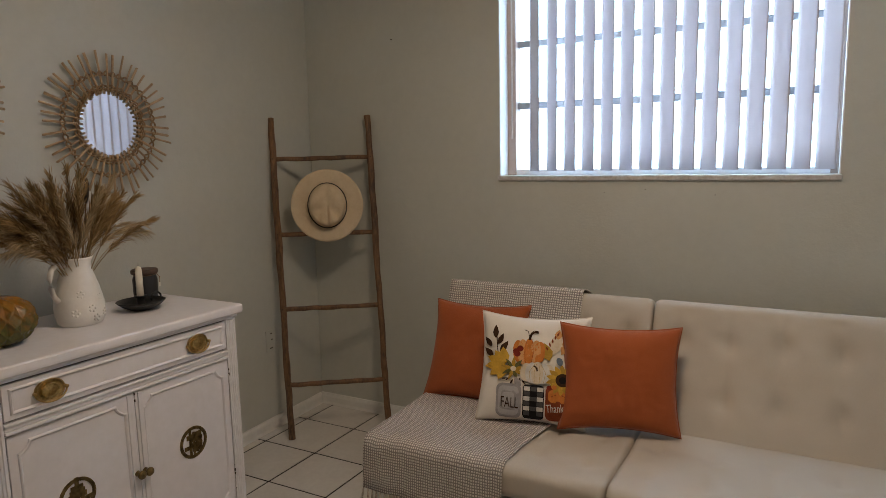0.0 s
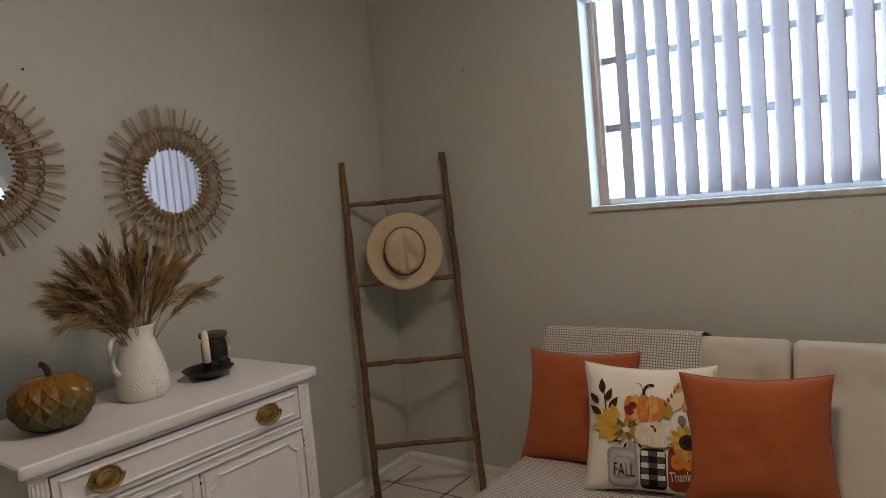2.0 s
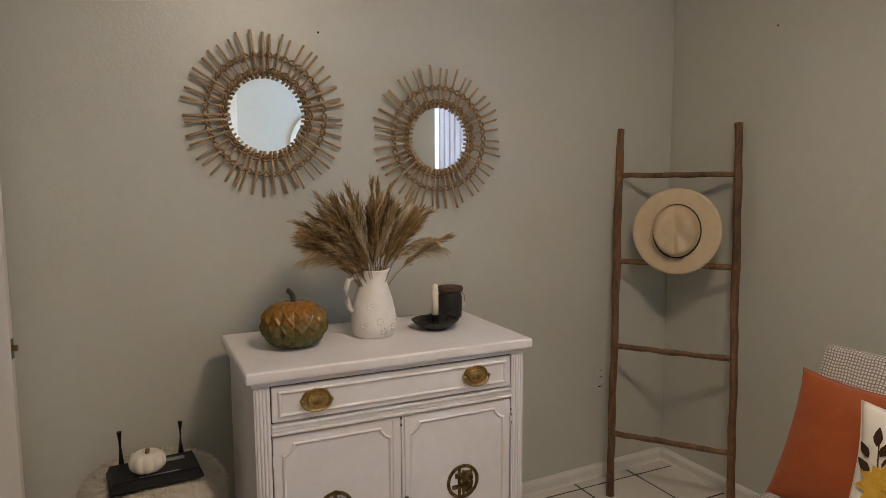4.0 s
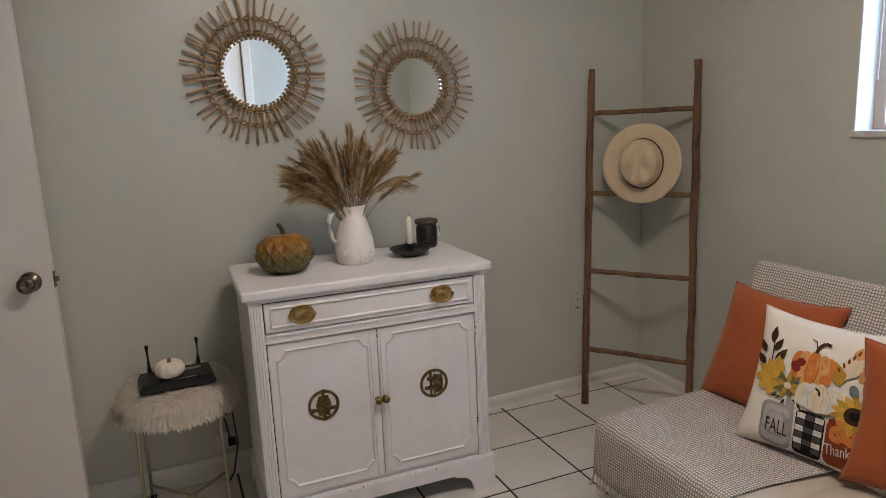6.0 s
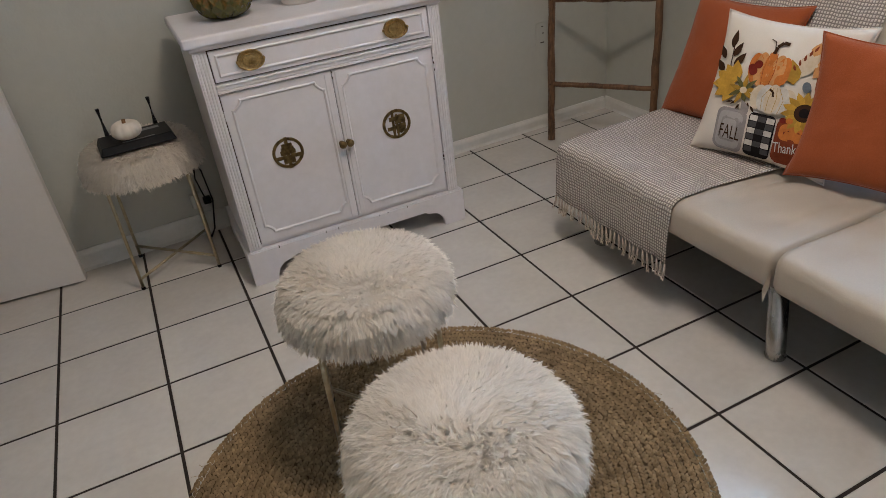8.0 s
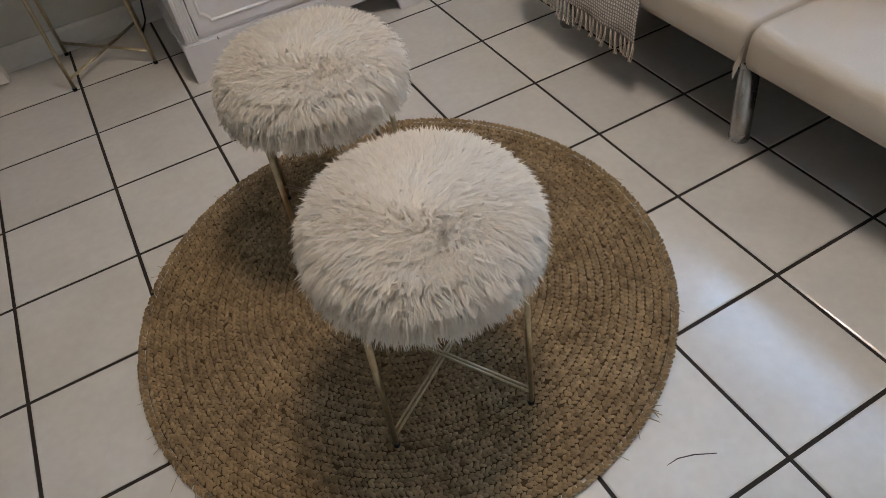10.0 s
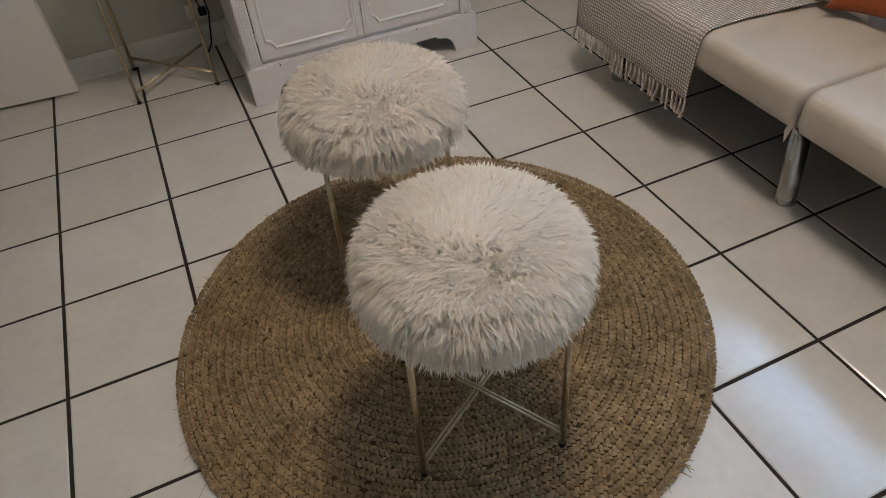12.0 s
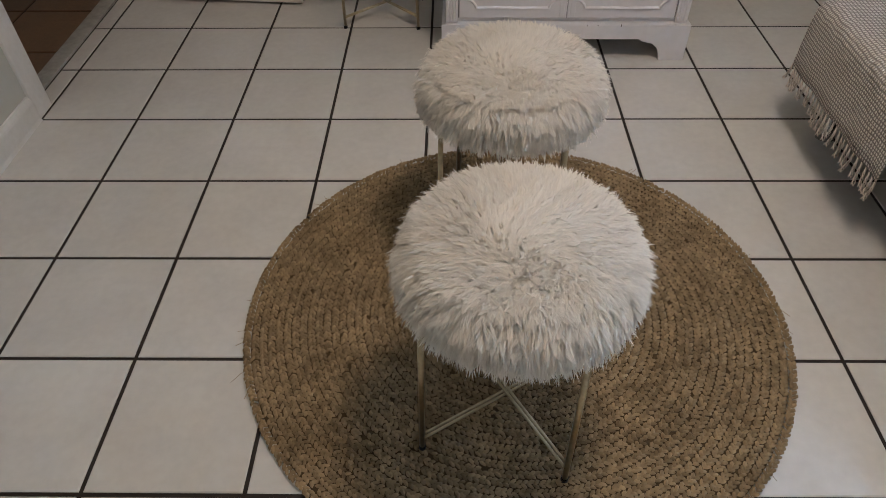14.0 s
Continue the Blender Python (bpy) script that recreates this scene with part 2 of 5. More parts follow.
def lathe(profile, n=32, bm=None, centre=(0, 0, 0)):
    """Turns (radius, height) pairs about z."""
    bm = bm or bmesh.new()
    cx, cy, cz = centre
    rings = []
    for r, z in profile:
        if r < 1e-5:
            rings.append([bm.verts.new((cx, cy, cz + z))])
        else:
            rings.append([bm.verts.new((cx + r * math.cos(2 * math.pi * i / n), cy + r * math.sin(2 * math.pi * i / n), cz + z)) for i in range(n)])
    for a, b in zip(rings, rings[1:]):
        for i in range(n):
            j = (i + 1) % n
            if len(a) == 1 and len(b) == 1:
                continue
            if len(a) == 1:
                bm.faces.new((a[0], b[i], b[j]))
            elif len(b) == 1:
                bm.faces.new((a[j], b[0], a[i]))
            else:
                bm.faces.new((a[i], b[i], b[j], a[j]))
    bmesh.ops.recalc_face_normals(bm, faces=bm.faces[:])
    return bm


def tube(points, radius, n=8, bm=None, closed=False, taper=None):
    """A round rod along a line of points."""
    bm = bm or bmesh.new()
    pts = [Vector(p) for p in points]
    rings = []
    k = len(pts)
    for i, p in enumerate(pts):
        a = pts[(i - 1) % k] if (closed or i) else p
        b = pts[(i + 1) % k] if (closed or i < k - 1) else p
        d = (b - a).normalized()
        u = d.cross(Vector((0, 0, 1)))
        if u.length < 0.05:
            u = d.cross(Vector((0, 1, 0)))
        u.normalize()
        w = d.cross(u)
        r = radius if taper is None else radius * taper[i]
        rings.append([bm.verts.new(p + (u * math.cos(2 * math.pi * j / n) + w * math.sin(2 * math.pi * j / n)) * r) for j in range(n)])
    pairs = list(zip(rings, rings[1:])) + ([(rings[-1], rings[0])] if closed else [])
    for a, b in pairs:
        for j in range(n):
            bm.faces.new((a[j], a[(j + 1) % n], b[(j + 1) % n], b[j]))
    if not closed:
        bm.faces.new(rings[0][::-1])
        bm.faces.new(rings[-1])
    return bm


def move(bm, m):
    bm.transform(m)
    return bm


def prism(outline, y0, y1, bm=None):
    """Extrudes an outline in x and z along y."""
    bm = bm or bmesh.new()
    a = [bm.verts.new((x, y0, z)) for x, z in outline]
    b = [bm.verts.new((x, y1, z)) for x, z in outline]
    bm.faces.new(a)
    bm.faces.new(b[::-1])
    for i in range(len(a)):
        j = (i + 1) % len(a)
        bm.faces.new((a[j], a[i], b[i], b[j]))
    bmesh.ops.recalc_face_normals(bm, faces=bm.faces[:])
    return bm


# ---- the room ----
XW, YB, XL, ZC = 1.15, -1.50, -2.145, 2.45      # window wall, back wall, doorway wall, ceiling
WIN = (-0.841, 0.506, 1.264, 2.14)              # y, y, z, z of the window opening


def wall_a(x):
    """The mirror wall runs slightly askew to the tiles."""
    return 1.61 + 0.036 * (x - XW)


SKEW = math.atan(0.036)

floor = tagged(part("floor", box(XL - 0.12, XW + 0.15, YB - 0.12, 1.75, -0.10, -0.003), "grout"), "cream glazed ceramic tile floor with dark grout", "floor", kind="structure")

bm = bmesh.new()
c = [(XL - 1.6, wall_a(XL - 1.6)), (XW + 0.15, wall_a(XW + 0.15)), (XW + 0.15, wall_a(XW + 0.15) + 0.14), (XL - 1.6, wall_a(XL - 1.6) + 0.14)]
lo = [bm.verts.new((x, y, -0.1)) for x, y in c]
hi = [bm.verts.new((x, y, ZC)) for x, y in c]
bm.faces.new(lo[::-1]), bm.faces.new(hi)
for i in range(4):
    bm.faces.new((lo[i], lo[(i + 1) % 4], hi[(i + 1) % 4], hi[i]))
tagged(part("wall_north", bm, "wall"), "sage grey painted plaster wall with two mirrors", "wall", kind="structure")

y0, y1, z0, z1 = WIN
bm = box(XW, XW + 0.15, YB - 0.12, y0, -0.1, ZC)
box(XW, XW + 0.15, y1, wall_a(XW) - 0.002, -0.1, ZC, bm=bm)
box(XW, XW + 0.15, y0, y1, -0.1, z0 - 0.022, bm=bm)
box(XW, XW + 0.15, y0, y1, z1, ZC, bm=bm)
tagged(part("wall_east", bm, "wall"), "sage grey painted wall around the blind-covered window", "wall", kind="structure")

# back wall with a closed white door
DBX = (-0.92, -0.14)
bm = box(XL - 0.12, DBX[0], YB - 0.12, YB, -0.1, ZC)
box(DBX[1], XW, YB - 0.12, YB, -0.1, ZC, bm=bm)
box(DBX[0], DBX[1], YB - 0.12, YB, 2.05, ZC, bm=bm)
tagged(part("wall_south", bm, "wall"), "sage grey painted wall behind the room", "wall", kind="structure")

# doorway wall
DY = (0.68, 1.475)
bm = box(XL - 0.12, XL, YB, DY[0], -0.1, ZC)
box(XL - 0.12, XL, DY[0], DY[1], 2.06, ZC, bm=bm)
box(XL - 0.12, XL, DY[1], wall_a(XL) - 0.002, -0.1, ZC, bm=bm)
tagged(part("wall_west", bm, "wall"), "sage grey painted wall with an open doorway", "wall", kind="structure")
tagged(part("ceiling", box(XL - 1.6, XW + 0.15, YB - 0.12, 1.85, ZC, ZC + 0.08), "ceiling"), "plain white ceiling", "ceiling", kind="structure")

# hallway past the doorway
tagged(part("floor_hall", box(XL - 1.6, XL - 0.12, -0.2, 1.9, -0.10, -0.006), "grout"), "terracotta tile floor of the hallway", "floor", kind="structure")
bm = box(XL - 1.72, XL - 1.6, -0.3, 1.9, -0.1, ZC)
box(XL - 1.6, XL - 0.12, -0.3, -0.2, -0.1, ZC, bm=bm)
tagged(part("wall_hall", bm, "wall"), "sage grey hallway wall", "wall", kind="structure")
tagged(part("threshold", box(XL - 0.117, XL - 0.058, DY[0], DY[1], -0.02, 0.006, 0.003), "marble"), "worn grey marble threshold in the doorway", "threshold", kind="structure")


def base_piece(name, length, m, height=0.085):
    prof = [(0, 0), (0, height), (-0.006, height), (-0.012, height - 0.012), (-0.014, height - 0.02), (-0.014, 0.012), (-0.019, 0.0)]
    bm = prism(prof, 0, length)
    return tagged(part(name, move(bm, m), "trim"), "white painted baseboard, a little scuffed", "baseboard", kind="structure")


base_piece("baseboard", wall_a(XW) - YB - 0.01, pose(XW, YB + 0.005, 0), 0.060)
L_n = (XW - XL - 0.02) / math.cos(SKEW)
base_piece("baseboard", 1.60, pose(XW - 0.016, wall_a(XW - 0.016), 0, 0, 0, 90 + math.degrees(SKEW)), 0.060)
base_piece("baseboard", L_n - 1.602, pose(XW - 1.617, wall_a(XW - 1.617), 0, 0, 0, 90 + math.degrees(SKEW)))
base_piece("baseboard", DY[0] - YB - 0.09, pose(XL, DY[0] - 0.075, 0, 0, 0, 180))
# door casing of the hallway doorway
bm = box(XL - 0.135, XL + 0.012, DY[0] - 0.07, DY[0] + 0.012, 0, 2.12, 0.006)
tagged(part("trim", bm, "trim"), "white painted door casing", "door casing", kind="structure")
bm = box(XL - 0.135, XL + 0.012, DY[1] - 0.005, DY[1] + 0.03, 0, 2.12, 0.004)
tagged(part("trim", bm, "trim"), "white painted door casing", "door casing", kind="structure")
bm = box(XL - 0.135, XL + 0.012, DY[0] + 0.013, DY[1] - 0.006, 2.05, 2.12, 0.006)
tagged(part("trim", bm, "trim"), "white painted door casing", "door casing", kind="structure")


# ---- window ----
win = tagged(new("window_1"), "aluminium window with bright daylight behind vertical blinds", "window", kind="structure")
for nm, b in (("jamb", (XW + 0.09, XW + 0.15, y0, y0 + 0.03, z0, z1)), ("jamb", (XW + 0.09, XW + 0.15, y1 - 0.045, y1, z0, z1)),
              ("head", (XW + 0.10, XW + 0.15, y0 + 0.03, y1 - 0.03, z1 - 0.03, z1)), ("bottom_rail", (XW + 0.10, XW + 0.15, y0 + 0.03, y1 - 0.03, z0, z0 + 0.025)),
              ("glazing_bar", (XW + 0.112, XW + 0.138, y0 + 0.03, y1 - 0.03, 1.565, 1.595)), ("glazing_bar", (XW + 0.112, XW + 0.138, y0 + 0.03, y1 - 0.03, 1.842, 1.870))):
    part(nm, box(*b, 0.003), "alu" if nm == "glazing_bar" else "reveal" if nm == "bottom_rail" else "jambpaint", win)
for za, zb in ((z0 + 0.025, 1.565), (1.595, 1.842), (1.870, z1 - 0.03)):
    g = part("pane", box(XW + 0.123, XW + 0.127, y0 + 0.03, y1 - 0.03, za, zb), "glass", win)
    g.visible_shadow = False
# thin white boards added over the reveal so it looks lit by the sky
for ya, yb in ((y0, y0 + 0.004), (y1 - 0.004, y1)):
    part("bright_lining", box(XW + 0.001, XW + 0.0895, ya, yb, z0, z1), "reveal", win)
tagged(part("window_sill", box(XW - 0.012, XW + 0.15, y0 - 0.006, y1 + 0.006, z0 - 0.022, z0, 0.004), "sill"), "chipped grey marble window sill", "window sill", kind="structure")

blind = thing("vertical_blind", "off-white fabric vertical blinds, half open, before the window", "blind")
part("headrail", box(XW + 0.035, XW + 0.075, y0 + 0.01, y1 - 0.01, z1 - 0.045, z1 - 0.004, 0.004), "trim", blind)
N_V = 15
for i in range(N_V):
    yc = 0.359 - 0.0823 * i
    ang = radians(random.uniform(-3, 3) + 40)
    ht = z1 - 0.05 - (z0 + 0.018)
    vs, fs = [], []
    for r in range(9):
        z = z0 + 0.018 + ht * r / 8
        for k in range(7):
            s = (k / 6 - 0.5) * 0.089
            bow = 0.007 * (1 - (2 * k / 6 - 1) ** 2)
            px, py = s * math.sin(ang) + bow * math.cos(ang), s * math.cos(ang) - bow * math.sin(ang)
            vs.append((XW + 0.058 + px, yc + py, z))
    for r in range(8):
        for k in range(6):
            a = r * 7 + k
            fs.append((a, a + 1, a + 8, a + 7))
    v = raw("vane", vs, fs, "vane", blind, True)
    so = v.modifiers.new("thick", "SOLIDIFY")
    so.thickness = 0.0008
part("wand", tube([(XW + 0.02, y1 - 0.055, 1.43), (XW + 0.03, y1 - 0.05, z1 - 0.05)], 0.004), "trim", blind)

# ---- ceiling lamp ----
lamp = thing("ceiling_light", "round flush ceiling light with a warm glowing glass", "ceiling lamp", pose(-0.35, -0.23, ZC))
part("base_plate", lathe([(0, 0), (0.225, 0), (0.225, -0.02), (0.215, -0.025), (0, -0.025)]), "nickel", lamp, smooth=False)
part("shade", lathe([(0.212, -0.026), (0.208, -0.05), (0.170, -0.078), (0.095, -0.094), (0, -0.098)]), "lampglass", lamp, smooth=True)


# ---- open door ----
def build_door():
    ang = math.degrees(math.atan2(1.405 - 1.468, -1.432 + 2.125))
    d = tagged(new("door_1"), "open white painted flush door with an aged brass knob", "door", kind="structure")
    d.matrix_world = pose(-2.125, 1.468, 0.010, 0, 0, ang)
    part("leaf", box(0, 0.696, 0, 0.036, 0, 2.03, 0.0025), "door", d)
    k = part("knob", move(lathe([(0, 0), (0.034, 0), (0.034, 0.004), (0.030, 0.008), (0.014, 0.011), (0.012, 0.026), (0.022, 0.034), (0.029, 0.046), (0.029, 0.055), (0.021, 0.064), (0.010, 0.066), (0.008, 0.063), (0, 0.063)], 28), pose(0.63, 0, 0.885, 90)), "nickel", d, "aged nickel door knob", True)
    part("latch_plate", box(0.696, 0.698, 0.006, 0.030, 0.857, 0.913, 0.0008), "nickel", d)
    part("latch_bolt", box(0.698, 0.710, 0.011, 0.025, 0.877, 0.893, 0.002), "brass_dark", d)
    return d


build_door()

# closed door in the back wall
d = tagged(new("door_2"), "closed white panelled door in the wall", "door", kind="structure")
# black filler added behind the leaf so the gap round it reads as shade
part("gap_shade", box(DBX[0], DBX[1], YB - 0.115, YB - 0.06, 0, 2.05), "under", d)
part("leaf", box(DBX[0] + 0.02, DBX[1] - 0.02, YB - 0.05, YB - 0.015, 0.01, 2.03, 0.003), "door", d)
for i, (za, zb) in enumerate(((0.15, 0.75), (0.9, 1.45), (1.55, 1.95))):
    for xa, xb in ((DBX[0] + 0.12, DBX[0] + 0.36), (DBX[1] - 0.36, DBX[1] - 0.12)):
        part("panel", box(xa, xb, YB - 0.022, YB - 0.008, za, zb, 0.006), "door", d)
for xa, xb in ((DBX[0] - 0.055, DBX[0] + 0.012), (DBX[1] - 0.012, DBX[1] + 0.055)):
    tagged(part("trim", box(xa, xb, YB - 0.004, YB + 0.014, 0, 2.10, 0.005), "trim"), "white painted door casing", "door casing", kind="structure")
tagged(part("trim", box(DBX[0] + 0.0125, DBX[1] - 0.0125, YB - 0.004, YB + 0.014, 2.035, 2.10, 0.005), "trim"), "white painted door casing", "door casing", kind="structure")


# ---- credenza ----
def frame_mould(x0, x1, z0, z1, notch, w=0.011, proud=0.007, y=0.0):
    """A raised moulding round a panel; its corners are notched by a stepped curve."""
    pts = []
    if notch:
        for cx, cz, sx, sz in ((x0, z0, 1, 1), (x1, z0, -1, 1), (x1, z1, -1, -1), (x0, z1, 1, -1)):
            arc = [(cx, cz + sz * notch), (cx + sx * notch * 0.30, cz + sz * notch * 0.95), (cx + sx * notch * 0.62, cz + sz * notch * 0.72), (cx + sx * notch * 0.92, cz + sz * notch * 0.34), (cx + sx * notch, cz)]
            if (sx > 0) != (sz > 0):
                arc = arc[::-1]
            pts += arc
    else:
        pts = [(x0, z0), (x1, z0), (x1, z1), (x0, z1)]
    n = len(pts)
    bm = bmesh.new()
    rings = []
    for i, (px, pz) in enumerate(pts):
        a, b = Vector(pts[i - 1]), Vector(pts[(i + 1) % n])
        p = Vector((px, pz))
        d1, d2 = (p - a).normalized(), (b - p).normalized()
        nrm = Vector((-(d1.y + d2.y), d1.x + d2.x)).normalized()
        k = w / max(0.5, nrm.dot(Vector((-d1.y, d1.x))))
        ring = []
        for off, h in ((0, 0), (0.18, 0.75), (0.45, 1.0), (0.75, 0.6), (1.0, 0.0)):
            q = p + nrm * k * off
            ring.append(bm.verts.new((q.x, y - proud * h, q.y)))
        rings.append(ring)
    for i in range(n):
        a, b = rings[i], rings[(i + 1) % n]
        for j in range(4):
            bm.faces.new((a[j], b[j], b[j + 1], a[j + 1]))
    bmesh.ops.recalc_face_normals(bm, faces=bm.faces[:])
    return bm


def build_credenza():
    cab = thing("credenza", "white chalk-painted credenza with brass pulls and two doors", "cabinet", pose(-0.454, 0.985, 0, 0, 0, -0.6))
    W, D = 0.405, 0.445
    part("body", box(-W, W, 0.012, D, 0.13, 0.835, 0.004), "cab", cab)
    # top with a rounded nosing
    bm = box(-0.428, 0.428, -0.022, D + 0.01, 0.836, 0.868, 0.011, 3)
    part("top", bm, "cab", cab)
    part("cornice", box(-0.413, 0.413, -0.006, D, 0.822, 0.8355, 0.005), "cab", cab)
    # reeded corner stiles
    for s in (-1, 1):
        bm = box(s * 0.385 - 0.021, s * 0.385 + 0.021, 0.0, 0.0118, 0.131, 0.8215, 0.002)
        for k in range(4):
            x = s * 0.385 - 0.0135 + 0.009 * k
            tube([(x, 0.0, 0.14), (x, 0.0, 0.815)], 0.0036, 6, bm)
        part("stile", bm, "cab", cab)
    # drawer
    dr = part("drawer", box(-0.360, 0.360, 0.001, 0.010, 0.722, 0.817, 0.002), "cab", cab)
    part("moulding", frame_mould(-0.345, 0.345, 0.735, 0.805, 0, 0.010, 0.006, 0.001), "cab", dr)
    # dark sheet behind the drawer, its colour stands for shade in the gap
    part("drawer_gap_shade", box(-0.3635, 0.3635, 0.0095, 0.0118, 0.7185, 0.8205), "chip_gap", cab, "dark sheet for the shade in the gap round the drawer")
    for x in (-0.243, 0.239):
        h = part("pull", move(lathe([(0, 0.0), (0.0405, 0.0), (0.0405, 0.003), (0.038, 0.0045), (0.034, 0.003), (0.027, 0.0015), (0, 0.0015)], 36), pose(x, 0.001, 0.771, 90) @ Matrix.Diagonal((1, 0.79, 1, 1))), "brass", dr, "oval aged brass drawer pull", True)
        part("boss", move(lathe([(0.0245, 0.0016), (0.0245, 0.006), (0.0225, 0.0085), (0.0205, 0.007), (0.017, 0.0075), (0.010, 0.0095), (0, 0.0105)], 36), pose(x, 0.001, 0.771, 90) @ Matrix.Diagonal((1, 0.76, 1, 1))), "brass", h, smooth=True)
        rim = [(x + 0.0375 * math.cos(a), -0.004, 0.771 + 0.0295 * math.sin(a)) for a in [2 * math.pi * q / 40 for q in range(40)]]
        part("rim", tube(rim, 0.0026, 6, closed=True), "brass", h, smooth=True)
        bail = [(x + 0.041 * math.cos(a), -0.010 - 0.004 * abs(math.sin(a)), 0.773 + 0.027 * math.sin(a) - 0.003) for a in [math.pi + math.pi * k / 14 for k in range(15)]]
        bm = tube(bail, 0.0026, 6)
        for s in (-1, 1):
            tube([(x + s * 0.040, 0.0, 0.771), (x + s * 0.040, -0.014, 0.771)], 0.0048, 8, bm)
        part("bail", bm, "brass", cab, smooth=True)
    # mouldings under the drawer
    for za, zb, pr in ((0.708, 0.716, 0.005), (0.697, 0.7075, 0.001), (0.687, 0.6965, 0.006)):
        part("band", box(-0.3635, 0.3635, -pr, 0.0117, za, zb, 0.003), "cab", cab)
    # doors
    for s in (-1, 1):
        xa, xb = (-0.3605, -0.0011) if s < 0 else (0.0011, 0.3605)
        dk = part("door", box(xa, xb, 0.002, 0.0114, 0.147, 0.683, 0.002), "cab", cab)
        part("moulding", frame_mould(xa + 0.022, xb - 0.028 if s < 0 else xb - 0.022, 0.178, 0.661, 0.030, 0.010, 0.0055, 0.002), "cab", dk)
        part("stile_bead", box(-0.026 if s < 0 else 0.010, -0.010 if s < 0 else 0.026, -0.002, 0.0018, 0.150, 0.680, 0.0015), "cab", dk)
        kx = s * 0.013
        part("knob", move(lathe([(0, 0), (0.009, 0), (0.006, 0.004), (0.006, 0.012), (0.0125, 0.018), (0.0135, 0.023), (0.010, 0.028), (0, 0.030)], 20), pose(kx, -0.002, 0.434, 90)), "brass_dark", dk, "small round aged brass knob", True)
        mx = s * 0.197
        bm = lathe([(0.043, 0), (0.053, 0), (0.053, 0.003), (0.043, 0.003), (0.043, 0)], 36)
        # openwork figure of bars and blobs
        if s < 0:
            bars = ((0, 0.026, 0.018, 0.005), (0, 0.014, 0.022, 0.005), (0, 0.002, 0.026, 0.006), (0, -0.014, 0.042, 0.005), (0, -0.027, 0.016, 0.007), (0, 0, 0.006, 0.041), (0.014, -0.022, 0.006, 0.012), (-0.014, -0.022, 0.006, 0.012))
        else:
            bars = ((-0.012, 0.020, 0.014, 0.006), (-0.012, 0.0, 0.005, 0.034), (-0.02, -0.014, 0.016, 0.005), (0.014, 0.024, 0.018, 0.006), (0.014, 0.008, 0.020, 0.006), (0.014, -0.010, 0.020, 0.006), (0.014, -0.026, 0.018, 0.006), (0.002, -0.008, 0.004, 0.032), (0.027, -0.012, 0.005, 0.018), (0.014, -0.018, 0.004, 0.014))
        med = part("medallion", move(bm, pose(mx, 0.002, 0.449, 90)), "brass_dark", cab, "round openwork aged brass medallion")
        for bx, bz, hw, hh in bars:
            part("fret", move(box(bx - hw, bx + hw, bz - hh * 1.35, bz + hh * 1.35, 0.0003, 0.0030, 0.0013), pose(mx, 0.002, 0.449, 90)), "brass_dark", med)
        for hz in (0.215, 0.60):
            part("hinge", box(s * 0.3605 - 0.002, s * 0.3605 + 0.002, -0.002, 0.006, hz, hz + 0.03, 0.001), "cab", cab)
    # the same behind the doors: gap shade as a dark sheet
    part("door_gap_shade", box(-0.3635, 0.3635, 0.0112, 0.0117, 0.144, 0.686), "chip_gap", cab, "dark sheet for the shade in the gap round the doors")
    # worn chips in the paint
    bm = bmesh.new()
    for k in range(22):
        cx, cz = random.choice(((-0.3625, random.uniform(0.17, 0.27)), (0.3635, random.uniform(0.58, 0.66)), (0.362, random.uniform(0.2, 0.3)), (0.0, random.uniform(0.63, 0.68)), (random.uniform(-0.4, 0.4), 0.1275)))
        w, h = random.uniform(0.0008, 0.0022), random.uniform(0.001, 0.005)
        yy = 0.0006 if abs(cx) > 0.36 or cz < 0.15 else 0.0008
        if cz < 0.13:
            yy = -0.0125
        box(cx - w, cx + w, yy - 0.0012, yy + 0.001, cz - h, cz + h, bm=bm)
    part("paint_chips", bm, "chip_gap", cab, "small dark chips in the paint")["kind"] = "stuff"
    # plinth with bracket feet
    def plinth(half):
        a = [(-half, 0), (-half, 0.128), (half, 0.128), (half, 0)]
        b = [(half - 0.085, 0), (half - 0.088, 0.022), (half - 0.098, 0.045), (half - 0.118, 0.062), (half - 0.155, 0.070), (half - 0.165, 0.078)]
        return a + b + [(-x, z) for x, z in reversed(b)]
    bm = prism(plinth(0.420), -0.012, 0.008)
    part("plinth_front", bm, "cab", cab)
    part("plinth_cap", box(-0.414, 0.414, -0.006, D, 0.1283, 0.1305), "cab", cab)
    for s in (-1, 1):
        half = (D - 0.01) / 2
        o = [(-half, 0), (-half, 0.128), (half, 0.128), (half, 0), (half - 0.07, 0), (half - 0.075, 0.04), (half - 0.1, 0.07), (-half + 0.1, 0.07), (-half + 0.075, 0.04), (-half + 0.07, 0)]
        bm = prism(o, -0.009, 0.009)
        part("plinth_side", move(bm, pose(s * 0.410, 0.0085 + half + 0.0, 0, 0, 0, 90)), "cab", cab)
    part("back_panel", box(-W + 0.02, W - 0.02, D - 0.012, D - 0.002, 0.02, 0.128), "under", cab)
    return cab


build_credenza()


